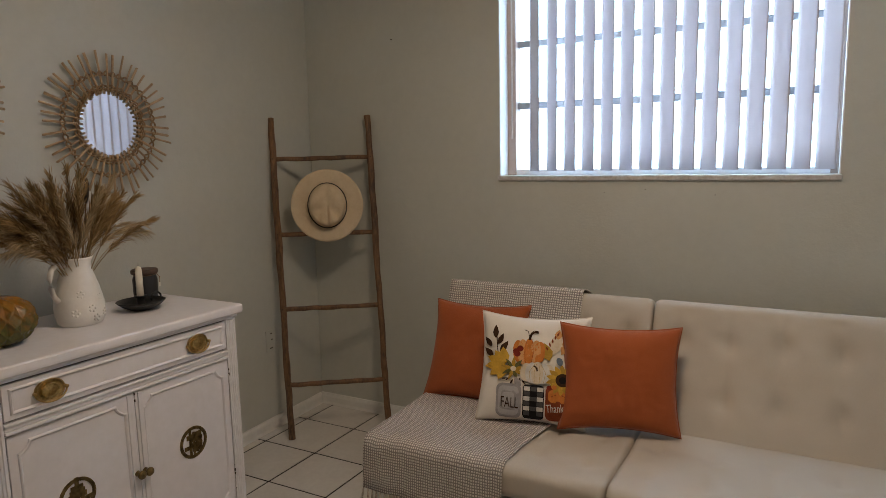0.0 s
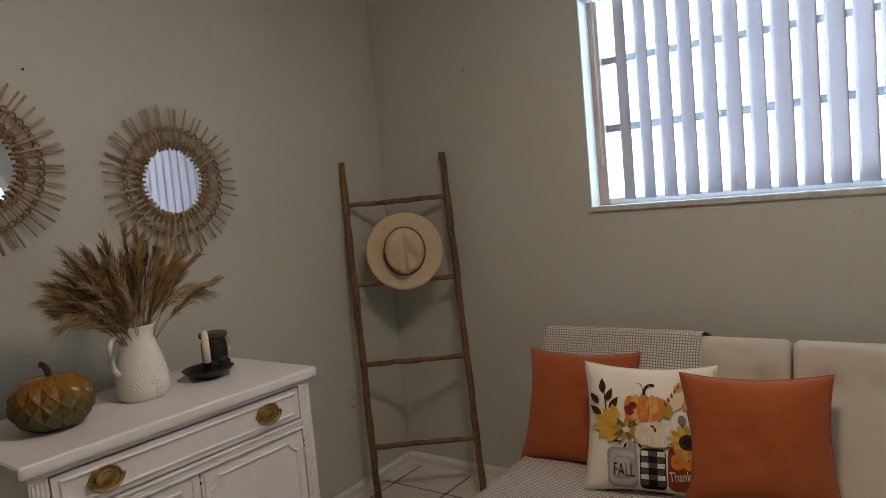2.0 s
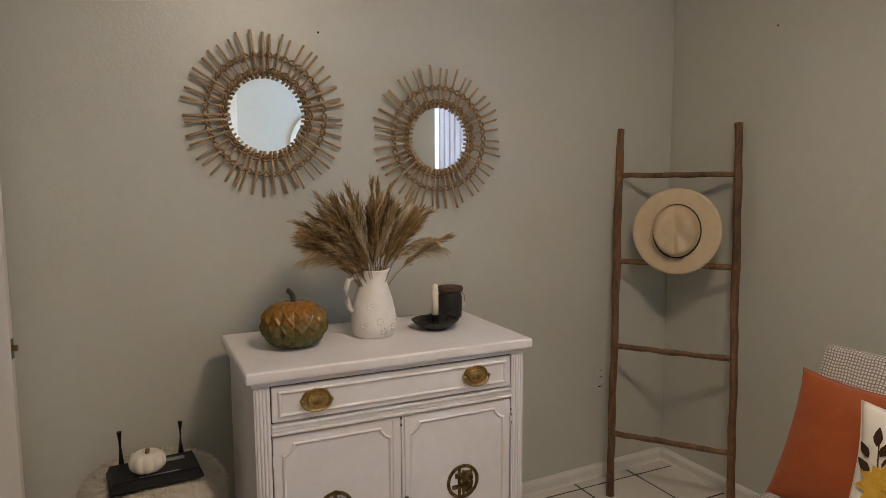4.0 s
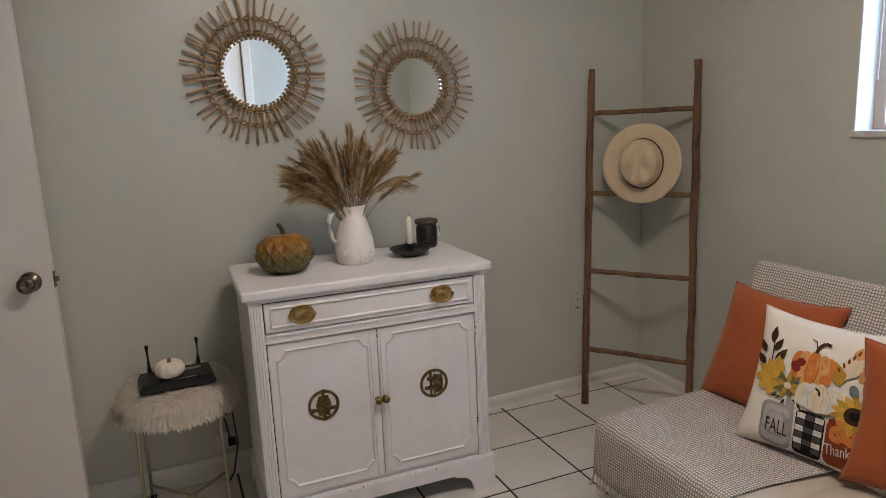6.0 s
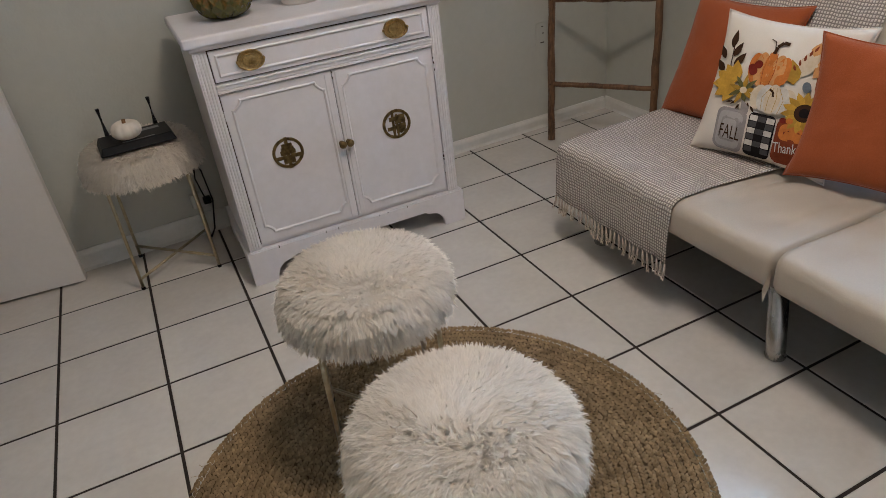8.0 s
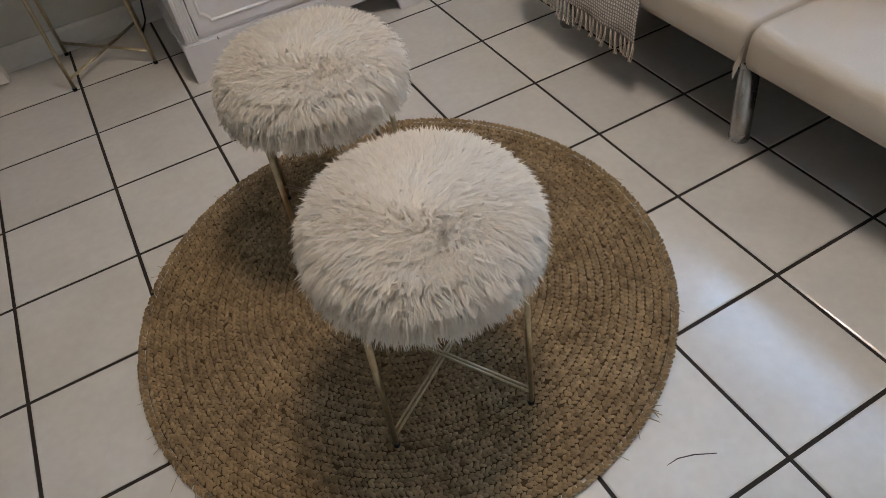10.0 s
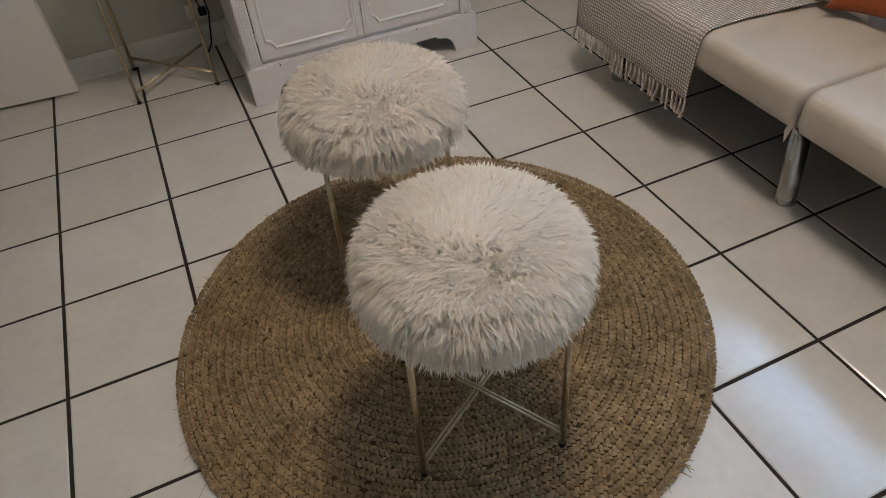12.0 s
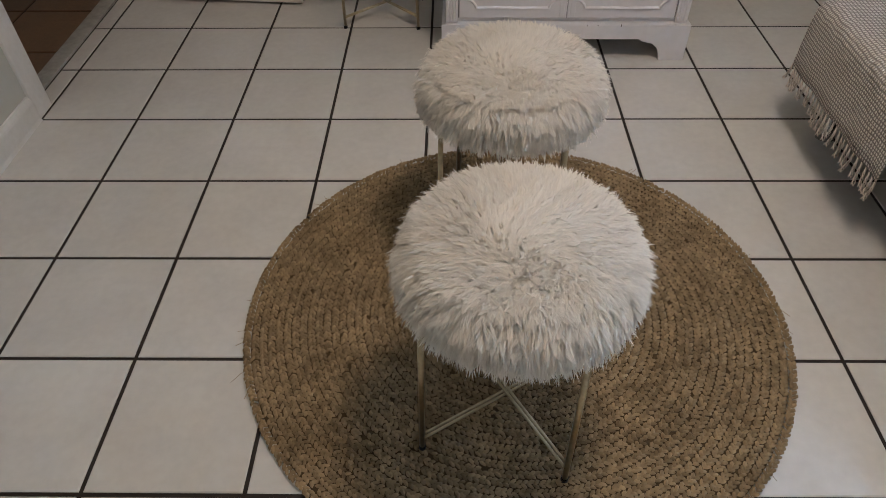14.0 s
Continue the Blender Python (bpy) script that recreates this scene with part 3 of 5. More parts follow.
# ---- stools ----
def fur_strands(tufts, each, seed):
    """Tufts of tapered hairs over a round cushion: roots apart, tips together, combed outwards."""
    rng = np.random.default_rng(seed)
    R, edge, ztop, zbot = 0.184, 0.045, 0.467, 0.390
    n = tufts
    th = rng.random(n) * 2 * np.pi
    top = rng.random(n) < 0.50
    rr = (R - edge * 0.5) * np.sqrt(rng.random(n))
    ang = rng.random(n) * 1.6
    lim = np.minimum(ang * np.pi / 2, np.pi / 2)
    rim_r = R - edge + edge * np.sin(lim)
    rim_z = np.where(ang < 1, ztop - edge + edge * np.cos(lim), ztop - edge - (ang - 1) / 0.6 * (ztop - edge - zbot))
    r = np.where(top, rr, rim_r)
    z = np.where(top, ztop + 0.006 * np.cos(rr / R * 1.5), rim_z)
    rad = np.stack([np.cos(th), np.sin(th), np.zeros(n)], 1)
    p = rad * r[:, None]
    p[:, 2] = z
    nr, nz = np.where(top, 0.12 + 0.3 * rr / R, np.sin(lim)), np.where(top, 1.0, np.cos(lim))
    nrm = rad * nr[:, None]
    nrm[:, 2] = nz
    nrm /= np.linalg.norm(nrm, axis=1, keepdims=True)
    swirl = np.stack([np.sin(p[:, 1] * 26 + 1.0), np.sin(p[:, 0] * 23 + 2.0), np.zeros(n)], 1) * (0.55 * (1 - 0.7 * r / R))[:, None]
    bend = np.clip(ang, 0, 1)
    lie = swirl + rad * np.where(top, 0.30 + 0.55 * r / R, 0.80 - 0.50 * bend)[:, None]
    lie[:, 2] += np.where(top, -0.25 * (r / R) ** 2, -0.25 - 0.60 * bend)
    d = nrm * 0.40 + lie + rng.normal(0, 0.24, (n, 3))
    d /= np.linalg.norm(d, axis=1, keepdims=True)
    L = rng.uniform(0.018, 0.029, n) * np.where(top, 0.95, 1.1)
    tip = p + d * L[:, None]
    tip[:, 2] -= 0.25 * L
    soft = nrm * 0.60 + d * 0.26 + rng.normal(0, 0.28, (n, 3)) + np.array([0, 0, 0.9])
    k = np.repeat(np.arange(n), each)
    m = n * each
    root = p[k] + rng.normal(0, 0.0036, (m, 3)) - nrm[k] * 0.004
    end = tip[k] + rng.normal(0, 0.0020, (m, 3)) + d[k] * (rng.uniform(-0.3, 0.12, m) * L[k])[:, None]
    way = end - root
    side = np.cross(way, nrm[k] + rng.normal(0, 0.4, (m, 3)))
    side /= np.linalg.norm(side, axis=1, keepdims=True) + 1e-9
    flip = (np.cross(side, way) * nrm[k]).sum(1) < 0
    side[flip] *= -1
    w = rng.uniform(0.0006, 0.0012, m)
    arch = nrm[k] * (0.10 * L[k])[:, None]
    verts = np.empty((m, 7, 3))
    for j, (t, ww) in enumerate(((0, 1.0), (0.4, 1.0), (0.75, 0.62))):
        mid = root + way * t + arch * (4 * t * (1 - t))
        verts[:, 2 * j] = mid - side * (w * ww)[:, None]
        verts[:, 2 * j + 1] = mid + side * (w * ww)[:, None]
    verts[:, 6] = end
    base = np.arange(m)[:, None] * 7
    quads = np.concatenate([base + np.array([0, 1, 3, 2]), base + np.array([2, 3, 5, 4])])
    soft = soft[k] + rng.normal(0, 0.10, (m, 3))
    soft /= np.linalg.norm(soft, axis=1, keepdims=True)
    return verts.reshape(-1, 3).tolist(), quads.tolist() + (base + np.array([4, 5, 6])).tolist(), np.repeat(soft, 7, 0).tolist()


def build_stool(m):
    st = thing("stool", "round stool with shaggy cream faux fur seat and thin gold legs", "stool", m, "faux fur stools")
    seat = part("seat", lathe([(0, 0.380), (0.168, 0.380), (0.180, 0.388), (0.183, 0.408), (0.180, 0.434), (0.162, 0.455), (0.11, 0.467), (0, 0.471)], 40), "furbase", st, smooth=True)
    v, f, soft = fur_strands(11000, 7, 5)
    fur = raw("fur", v, f, "fur", seat, True)
    fur.data.normals_split_custom_set_from_vertices(soft)
    tagged(fur, "long shaggy cream fur", kind="stuff")
    ring = [(0.168 * math.cos(a), 0.168 * math.sin(a), 0.377) for a in [2 * math.pi * k / 40 for k in range(40)]]
    part("seat_ring", tube(ring, 0.004, 6, closed=True), "champagne", st)
    feet = []
    for k in range(4):
        a = radians(45 + 90 * k)
        f = Vector((0.191 * math.cos(a), 0.191 * math.sin(a), 0.004))
        feet.append(f)
        top = Vector((0.181 * math.cos(a), 0.181 * math.sin(a), 0.418))
        lg = part("leg", tube([f, f.lerp(top, 0.5), top], 0.0058, 10), "champagne", st, smooth=True)
        part("foot_cap", lathe([(0, 0), (0.0072, 0), (0.0072, 0.010), (0, 0.010)], 10, centre=(f.x, f.y, 0)), "plastic", lg)
        part("bracket", move(box(-0.016, 0.004, -0.009, 0.009, -0.012, 0.012, 0.002), Matrix.Translation(top) @ Matrix.Rotation(a, 4, "Z")), "champagne", lg)
    for k in (0, 1):
        a, b = feet[k], feet[k + 2]
        dz = Vector((0, 0, 0.036 + 0.007 * k))
        side = (b - a).cross(Vector((0, 0, 1))).normalized() * 0.0036
        bm = tube([a + dz + side, b + dz + side], 0.0030, 6)
        tube([a + dz - side, b + dz - side], 0.0030, 6, bm)
        part("stretcher", bm, "champagne", st, smooth=True)
    return st


stool = build_stool(pose(-0.731, -0.421, 0.016, 0, 0, -13.5))
copy_thing(stool, pose(-0.712, 0.095, 0.016, 0, 0, -10))
copy_thing(stool, pose(-1.098, 1.345, 0.0, 0, 0, -2) @ Matrix.Diagonal((1.02, 1.0, 1.06, 1)))


# ---- jute rug ----
def build_rug():
    rug = thing("jute_rug", "round braided natural jute rug on the tiles", "rug", pose(-0.697, -0.165, 0))
    part("backing", lathe([(0, 0), (0.588, 0), (0.592, 0.004), (0.588, 0.007), (0, 0.007)], 96), "jutebase", rug)
    rng = np.random.default_rng(3)
    shape = np.array([(-1, 0, 0.15), (-0.45, -1, 0.35), (0.45, -1, 0.35), (1, 0, 0.15), (0.45, 1, 0.35), (-0.45, 1, 0.35), (-0.5, 0, 1.0), (0.5, 0, 1.0)])
    tri = [(0, 1, 6), (1, 2, 7), (1, 7, 6), (2, 3, 7), (3, 4, 7), (4, 5, 6), (4, 6, 7), (5, 0, 6)]
    V, F = [], []
    pitch, r = 0.0175, 0.0045
    while r < 0.602:
        for row, s in ((-0.20, 1), (0.20, -1)):
            rr = r + row * pitch
            if rr <= 0.004:
                continue
            n = max(4, int(2 * math.pi * rr / 0.0110))
            off = rng.random()
            for i in range(n):
                if rng.random() < 0.008:
                    continue
                a = 2 * math.pi * (i + off + rng.uniform(-0.12, 0.12)) / n
                t = a + math.pi / 2 + s * rng.uniform(0.45, 0.75)
                ln, wd, ht = rng.uniform(0.0070, 0.0096), rng.uniform(0.0033, 0.0045), rng.uniform(0.0055, 0.0095)
                c = shape * (ln, wd, ht)
                x = c[:, 0] * math.cos(t) - c[:, 1] * math.sin(t) + rr * math.cos(a) * (1 + rng.normal(0, 0.0012))
                y = c[:, 0] * math.sin(t) + c[:, 1] * math.cos(t) + rr * math.sin(a)
                b = len(V)
                V += list(zip(x.tolist(), y.tolist(), (c[:, 2] + 0.0065).tolist()))
                F += [(p + b, q + b, w + b) for p, q, w in tri]
        r += pitch
    braid = raw("braid", V, F, "jute", rug, True)
    braid["kind"] = "stuff"
    # loose fibres at the edge
    bm = bmesh.new()
    for k in range(46):
        a = random.uniform(0, 2 * math.pi)
        p = Vector((0.59 * math.cos(a), 0.59 * math.sin(a), 0.008))
        d = Vector((math.cos(a + random.uniform(-0.9, 0.9)), math.sin(a + random.uniform(-0.9, 0.9)), 0)) * random.uniform(0.012, 0.04)
        tube([p, p + d * 0.5 + Vector((0, 0, 0.006)), p + d], 0.0006, 4, bm)
    part("loose_fibres", bm, "jute", rug)["kind"] = "stuff"
    # a braid end that has come undone at the rim
    bm = bmesh.new()
    for k in range(7):
        a = math.atan2(-0.568, 0.239) + random.uniform(-0.03, 0.03)
        p = Vector((0.595 * math.cos(a), 0.595 * math.sin(a), 0.008))
        b = a + random.uniform(-0.5, 0.9)
        d = Vector((math.cos(b), math.sin(b), 0)) * random.uniform(0.02, 0.038)
        tube([p, p + d * 0.5 + Vector((0, 0, 0.008)), p + d], 0.0014, 5, bm, taper=[1.2, 1, 0.5])
    part("frayed_end", bm, "jute", rug, "frayed end of the jute braid")
    return rug


build_rug()


# ---- sofa ----
def rounded(x0, x1, z0, z1, r, step=0.02):
    """Outline of a rounded rectangle with evenly set points, from the lower back corner round the front."""
    pts = []
    for cx, cz, a0 in ((x0 + r, z0 + r, 180), (x0 + r, z1 - r, 90), (x1 - r, z1 - r, 0), (x1 - r, z0 + r, -90)):
        for k in range(7):
            a = radians(a0 + 90 - 15 * k)
            pts.append((cx + r * math.cos(a), cz + r * math.sin(a)))
    # densify
    out = []
    for i, p in enumerate(pts):
        q = pts[(i + 1) % len(pts)]
        L = math.hypot(q[0] - p[0], q[1] - p[1])
        n = max(1, int(L / step))
        out += [(p[0] + (q[0] - p[0]) * k / n, p[1] + (q[1] - p[1]) * k / n) for k in range(n)]
    return out


def cushion(y0, y1, outline, face, dents, depth=0.014, ny=72, puff=0.006):
    """A soft block along y. face(x, z) says how far a point belongs to the tufted side; dents are (along outline axis, y)."""
    V, F = [], []
    n = len(outline)
    cx = sum(p[0] for p in outline) / n
    cz = sum(p[1] for p in outline) / n
    ys = [y0 + (y1 - y0) * k / ny for k in range(ny + 1)]
    for j, y in enumerate(ys):
        e = min(y - y0, y1 - y)
        shrink = 0.010 * max(0, 1 - e / 0.018) ** 2
        for x, z in outline:
            w, s, (nx, nz) = face(x, z)
            d = 0.0
            if w > 0:
                for ds, dy in dents:
                    r2 = ((s - ds) / 0.036) ** 2 + ((y - dy) / 0.036) ** 2
                    d -= depth * math.exp(-r2)
                    d -= depth * 0.22 * math.exp(-((y - dy) / 0.012) ** 2) * math.exp(-((s - ds) / 0.13) ** 2)
                d += puff * noise.noise(Vector((x * 6, y * 6, z * 6))) + 0.0025 * noise.noise(Vector((x * 22, y * 22, z * 22)))
                d *= w * min(1, e / 0.03)
            ux, uz = cx - x, cz - z
            L = math.hypot(ux, uz) or 1
            V.append((x + nx * d + ux / L * shrink, y, z + nz * d + uz / L * shrink))
    for j in range(ny):
        for i in range(n):
            k = (i + 1) % n
            F.append((j * n + i, j * n + k, (j + 1) * n + k, (j + 1) * n + i))
    F.append(tuple(range(n))[::-1])
    F.append(tuple(ny * n + i for i in range(n)))
    return V, F


SOFA_Y = (-1.13, 0.598, -0.255)
SEAT = (0.166, 0.74, 0.264, 0.374)
LEAN = math.atan2(0.80 - 0.615, 0.83 - 0.385)
PIVOT = (0.639, 0.310)


def back_point(s, t):
    """s: up the backrest; t: into it from its front face."""
    return PIVOT[0] + s * math.sin(LEAN) + t * math.cos(LEAN), PIVOT[1] + s * math.cos(LEAN) - t * math.sin(LEAN)


def build_sofa():
    sofa = thing("sofa_bed", "cream tufted split-back sofa bed with chrome legs", "sofa")
    seat_out = rounded(*SEAT, 0.034)
    back_len = 0.55
    bo = rounded(0, 0.125, 0, back_len, 0.034)
    back_out = [back_point(z, x) for x, z in bo]
    nb = (-math.cos(LEAN), math.sin(LEAN))

    def seat_face(x, z):
        return (1.0 if z > SEAT[3] - 0.01 else 0.0), x, (0, 1)

    def back_face(x, z):
        dx, dz = x - PIVOT[0], z - PIVOT[1]
        s = dx * math.sin(LEAN) + dz * math.cos(LEAN)
        t = dx * math.cos(LEAN) - dz * math.sin(LEAN)
        return (1.0 if t < 0.012 and 0.05 < s < back_len - 0.03 else 0.0), s, nb

    for ya, yb in ((SOFA_Y[2] + 0.005, SOFA_Y[1]), (SOFA_Y[0], SOFA_Y[2] - 0.005)):
        cols = [ya + (yb - ya) * k for k in (0.10, 0.30, 0.50, 0.70, 0.90)]
        v, f = cushion(ya, yb, seat_out, seat_face, [(s, y) for s in (0.32, 0.52) for y in cols], 0.012)
        seat = raw("seat", v, f, "sofa", sofa, True)
        v, f = cushion(ya, yb, back_out, back_face, [(s, y) for s in (0.20, 0.405) for y in cols], 0.019)
        back = raw("backrest", v, f, "sofa", sofa, True)
        for yy in ((yb - 0.004,) if ya > -1 else (ya + 0.004,)):
            tube_pts = [(x, yy, z) for x, z in rounded(SEAT[0] - 0.001, SEAT[1], SEAT[2] + 0.002, SEAT[3] + 0.0012, 0.034, 0.05)]
            part("piping", tube(tube_pts, 0.0012, 6, closed=True), "piping", seat, smooth=True)
            tube_pts = [(x, yy, z) for x, z in [back_point(b, a) for a, b in rounded(-0.001, 0.126, 0.0, back_len + 0.001, 0.034, 0.05)]]
            part("piping", tube(tube_pts, 0.0012, 6, closed=True), "piping", back, smooth=True)
    # flap of fabric at the front split
    fx, fz = SEAT[0] - 0.003, SEAT[2]
    vs = [(fx, SOFA_Y[2] - 0.004, fz + 0.075), (fx - 0.003, SOFA_Y[2] - 0.008, fz + 0.025), (fx - 0.004, SOFA_Y[2] + 0.002, fz - 0.023), (fx, SOFA_Y[2] + 0.012, fz + 0.005), (fx + 0.002, SOFA_Y[2] + 0.006, fz + 0.045)]
    bm = bmesh.new()
    bm.faces.new([bm.verts.new(v) for v in vs])
    bmesh.ops.solidify(bm, geom=bm.faces[:], thickness=0.003)
    part("fabric_flap", bm, "sofa", sofa)
    # near-black boards added under the seat to hold off light and deepen shade
    bm = box(0.42, 0.73, SOFA_Y[0] + 0.03, SOFA_Y[1] - 0.03, 0.130, SEAT[2] - 0.0005, 0.004)
    part("frame", bm, "under", sofa)
    part("light_block_panel", box(0.740, 0.752, SOFA_Y[0] + 0.02, SOFA_Y[1] - 0.02, 0.02, SEAT[2] - 0.0005, 0.003), "under", sofa)
    part("shade_sheet", box(0.205, 0.419, SOFA_Y[0] + 0.03, SOFA_Y[1] - 0.03, SEAT[2] - 0.0035, SEAT[2] - 0.0002), "under", sofa)
    for x, y in ((0.278, -0.230), (0.278, 0.51), (0.278, -1.04)):
        bm = lathe([(0, 0), (0.0265, 0), (0.028, 0.006), (0.026, 0.012), (0.0245, SEAT[2] - 0.004), (0, SEAT[2] - 0.004)], 24)
        for v in bm.verts:
            v.co.x, v.co.y = v.co.x - 0.08 * v.co.z, v.co.y + 0.05 * v.co.z
        part("leg", move(bm, Matrix.Translation((x, y, 0))), "chrome", sofa, "chrome tube leg", True)
    return sofa


build_sofa()


# ---- throw ----
def build_throw():
    """Lies over the backrest, the seat and the front edge, and hangs down in front."""
    path = []
    for s in (0.30, 0.40, 0.50):
        path.append(back_point(s, 0.131))
    for k in range(7):
        a = radians(-0 + 180 * k / 6)
        path.append(back_point(0.551 + 0.004 + 0.018 * math.sin(a) - 0.01, 0.0625 + 0.069 * math.cos(a)))
    for s in (0.50, 0.42, 0.34, 0.26, 0.18, 0.13):
        path.append(back_point(s, -0.007))
    path += [(x, SEAT[3] + 0.008) for x in (0.65, 0.60, 0.54, 0.48, 0.42, 0.36, 0.30, 0.256)]
    path += [(SEAT[0] + dx, SEAT[3] + dz) for dx, dz in ((0.030, 0.0065), (0.008, -0.001), (-0.006, -0.017), (-0.009, -0.045), (-0.010, -0.085), (-0.011, -0.125), (-0.011, -0.160), (-0.011, -0.187))]
    # even out
    pts, acc = [], 0.0
    dense = []
    for a, b in zip(path, path[1:]):
        L = math.hypot(b[0] - a[0], b[1] - a[1])
        n = max(1, int(L / 0.014))
        for k in range(n):
            dense.append((a[0] + (b[0] - a[0]) * k / n, a[1] + (b[1] - a[1]) * k / n))
    dense.append(path[-1])
    S = [0.0]
    for a, b in zip(dense, dense[1:]):
        S.append(S[-1] + math.hypot(b[0] - a[0], b[1] - a[1]))
    ny = 44
    V, F, U = [], [], []
    for i, (x, z) in enumerate(dense):
        f = S[i] / S[-1]
        nx = -1 if z < SEAT[3] - 0.025 and x < SEAT[0] + 0.02 else 0
        for j in range(ny + 1):
            v = j / ny
            yl = 0.606 + 0.005 * math.sin(S[i] * 9)
            yr = -0.022 + 0.080 * min(1, f * 1.3) + 0.012 * math.sin(S[i] * 5.5)
            y = yl + (yr - yl) * v
            w = 0.0035 * noise.noise(Vector((S[i] * 7, y * 7, 2.0)))
            dx = 0.0
            if nx:
                dx = -0.006 * (0.5 + 0.5 * math.sin(v * 21 + S[i] * 3)) * min(1, (SEAT[3] - 0.025 - z) / 0.1)
            V.append((x + dx, y, z + (0.003 + abs(w) if not nx else 0)))
            U.append((S[i], v * 0.60))
    m = ny + 1
    for i in range(len(dense) - 1):
        for j in range(ny):
            F.append((i * m + j, i * m + j + 1, (i + 1) * m + j + 1, (i + 1) * m + j))
    th = thing("throw_blanket", "taupe and cream woven check throw with fringe, over the sofa", "blanket")
    cloth = raw("cloth", V, F, "throw", th, True)
    uvl = cloth.data.uv_layers.new(name="weave")
    flat = []
    for lp in cloth.data.loops:
        flat += U[lp.vertex_index]
    uvl.data.foreach_set("uv", flat)
    so = cloth.modifiers.new("thick", "SOLIDIFY")
    so.thickness, so.offset = 0.003, 0
    last = V[-m:]
    rng = random.Random(8)
    n_t = 30
    for k in range(n_t):
        v = k / (n_t - 1) * ny
        a, b = last[int(v)], last[min(ny, int(v) + 1)]
        y = a[1] + (b[1] - a[1]) * (v - int(v))
        x, z = a[0], a[2]
        L = rng.uniform(0.048, 0.066)
        sway, out = rng.uniform(-0.010, 0.012), rng.uniform(-0.008, 0.004)
        bm = bmesh.new()
        for s in range(3):
            ph = 2.1 * s
            pts = []
            for q in range(9):
                t = q / 8
                rad = 0.0028 * (0.5 + t * 0.9) if t < 0.85 else 0.0045
                pts.append((x + out * t * t + rad * math.cos(ph + t * 9), y + sway * t * t + rad * math.sin(ph + t * 9), z - L * t))
            tube(pts, 0.0017, 5, bm)
        part("tassel", bm, "fringe", th, smooth=True)
    return th


build_throw()


# ---- cushions ----
def pillow_z(u, v, t):
    """Half thickness of a cushion at u, v in -1..1."""
    a, b = max(0.0, 1 - abs(u) ** 2.6), max(0.0, 1 - abs(v) ** 2.6)
    return t * (a * b) ** 0.42


def pillow_edge(u, v, w, h):
    """Sides are drawn in between the pointed corners."""
    return w * u * (1 - 0.10 * (1 - abs(v) ** 2.2)), h * v * (1 - 0.105 * (1 - abs(u) ** 2.2))


def pillow_pose(bl, br, tl, tr):
    bl, br, tl, tr = [Vector(p) for p in (bl, br, tl, tr)]
    x = ((br - bl) + (tr - tl)).normalized()
    y = ((tl - bl) + (tr - br)).normalized()
    z = x.cross(y).normalized()
    y = z.cross(x)
    m = Matrix((x, y, z)).transposed().to_4x4()
    m.translation = (bl + br + tl + tr) / 4
    return m


def build_pillow(label, material, m, w, h, t, seed, n=44):
    V, F = [], []
    for side in (1, -1):
        for i in range(n + 1):
            for j in range(n + 1):
                u, v = 2 * i / n - 1, 2 * j / n - 1
                x, y = pillow_edge(u, v, w, h)
                z = pillow_z(u, v, t)
                z += z / t * (0.006 * noise.noise(Vector((u * 2.6 + seed, v * 2.6, side))) + 0.0025 * noise.noise(Vector((u * 9 + seed, v * 7, side))))
                z += 0.004 * max(0, noise.noise(Vector((u * 4 + seed, v * 11, 3)))) * (1 - max(abs(u), abs(v))) ** 0.3 * (abs(u) ** 4 + abs(v) ** 4)
                V.append((x, y, side * z))
    m1 = n + 1
    for s in (0, 1):
        o = s * m1 * m1
        for i in range(n):
            for j in range(n):
                q = (o + i * m1 + j, o + (i + 1) * m1 + j, o + (i + 1) * m1 + j + 1, o + i * m1 + j + 1)
                F.append(q if s == 0 else q[::-1])
    p = thing("throw_pillow", label, "pillow", m, "pillows on the sofa")
    cover = raw("cover", V, F, material, p, True)
    b = bmesh.new()
    b.from_mesh(cover.data)
    bmesh.ops.remove_doubles(b, verts=b.verts[:], dist=0.0004)
    b.to_mesh(cover.data)
    b.free()
    edge = [pillow_edge(u, v, w, h) for u, v in [(k / 12 - 1, -1) for k in range(24)] + [(1, k / 12 - 1) for k in range(24)] + [(1 - k / 12, 1) for k in range(24)] + [(-1, 1 - k / 12) for k in range(24)]]
    part("seam", tube([(x, y, 0) for x, y in edge], 0.0022, 6, closed=True), material, p, smooth=True)
    return p


build_pillow("plump burnt orange linen cushion leaning against the throw", "orange", pillow_pose((0.622, 0.620, 0.376), (0.636, 0.200, 0.376), (0.782, 0.645, 0.745), (0.796, 0.224, 0.752)), 0.212, 0.208, 0.058, 1.0)
build_pillow("plump burnt orange linen cushion at the seat split", "orange", pillow_pose((0.485, 0.006, 0.385), (0.620, -0.400, 0.385), (0.588, 0.020, 0.762), (0.700, -0.387, 0.746)), 0.210, 0.190, 0.062, 7.0)
FP = (0.205, 0.205, 0.058)
fall = build_pillow("white cushion printed with pumpkins, sunflowers and jars", "linen", pillow_pose((0.450, 0.308, 0.380), (0.54, -0.085, 0.380), (0.584, 0.327, 0.775), (0.670, -0.074, 0.757)), *FP, 3.0)


# printed picture of the white cushion, laid on its front
def ink(name, colour, dark=None):
    M[name] = mat(name, colour, dark or tuple(v * 0.72 for v in colour), scale=30, fine=160, rough=0.95, spec=0.1, bump=0.3, bscale=450)


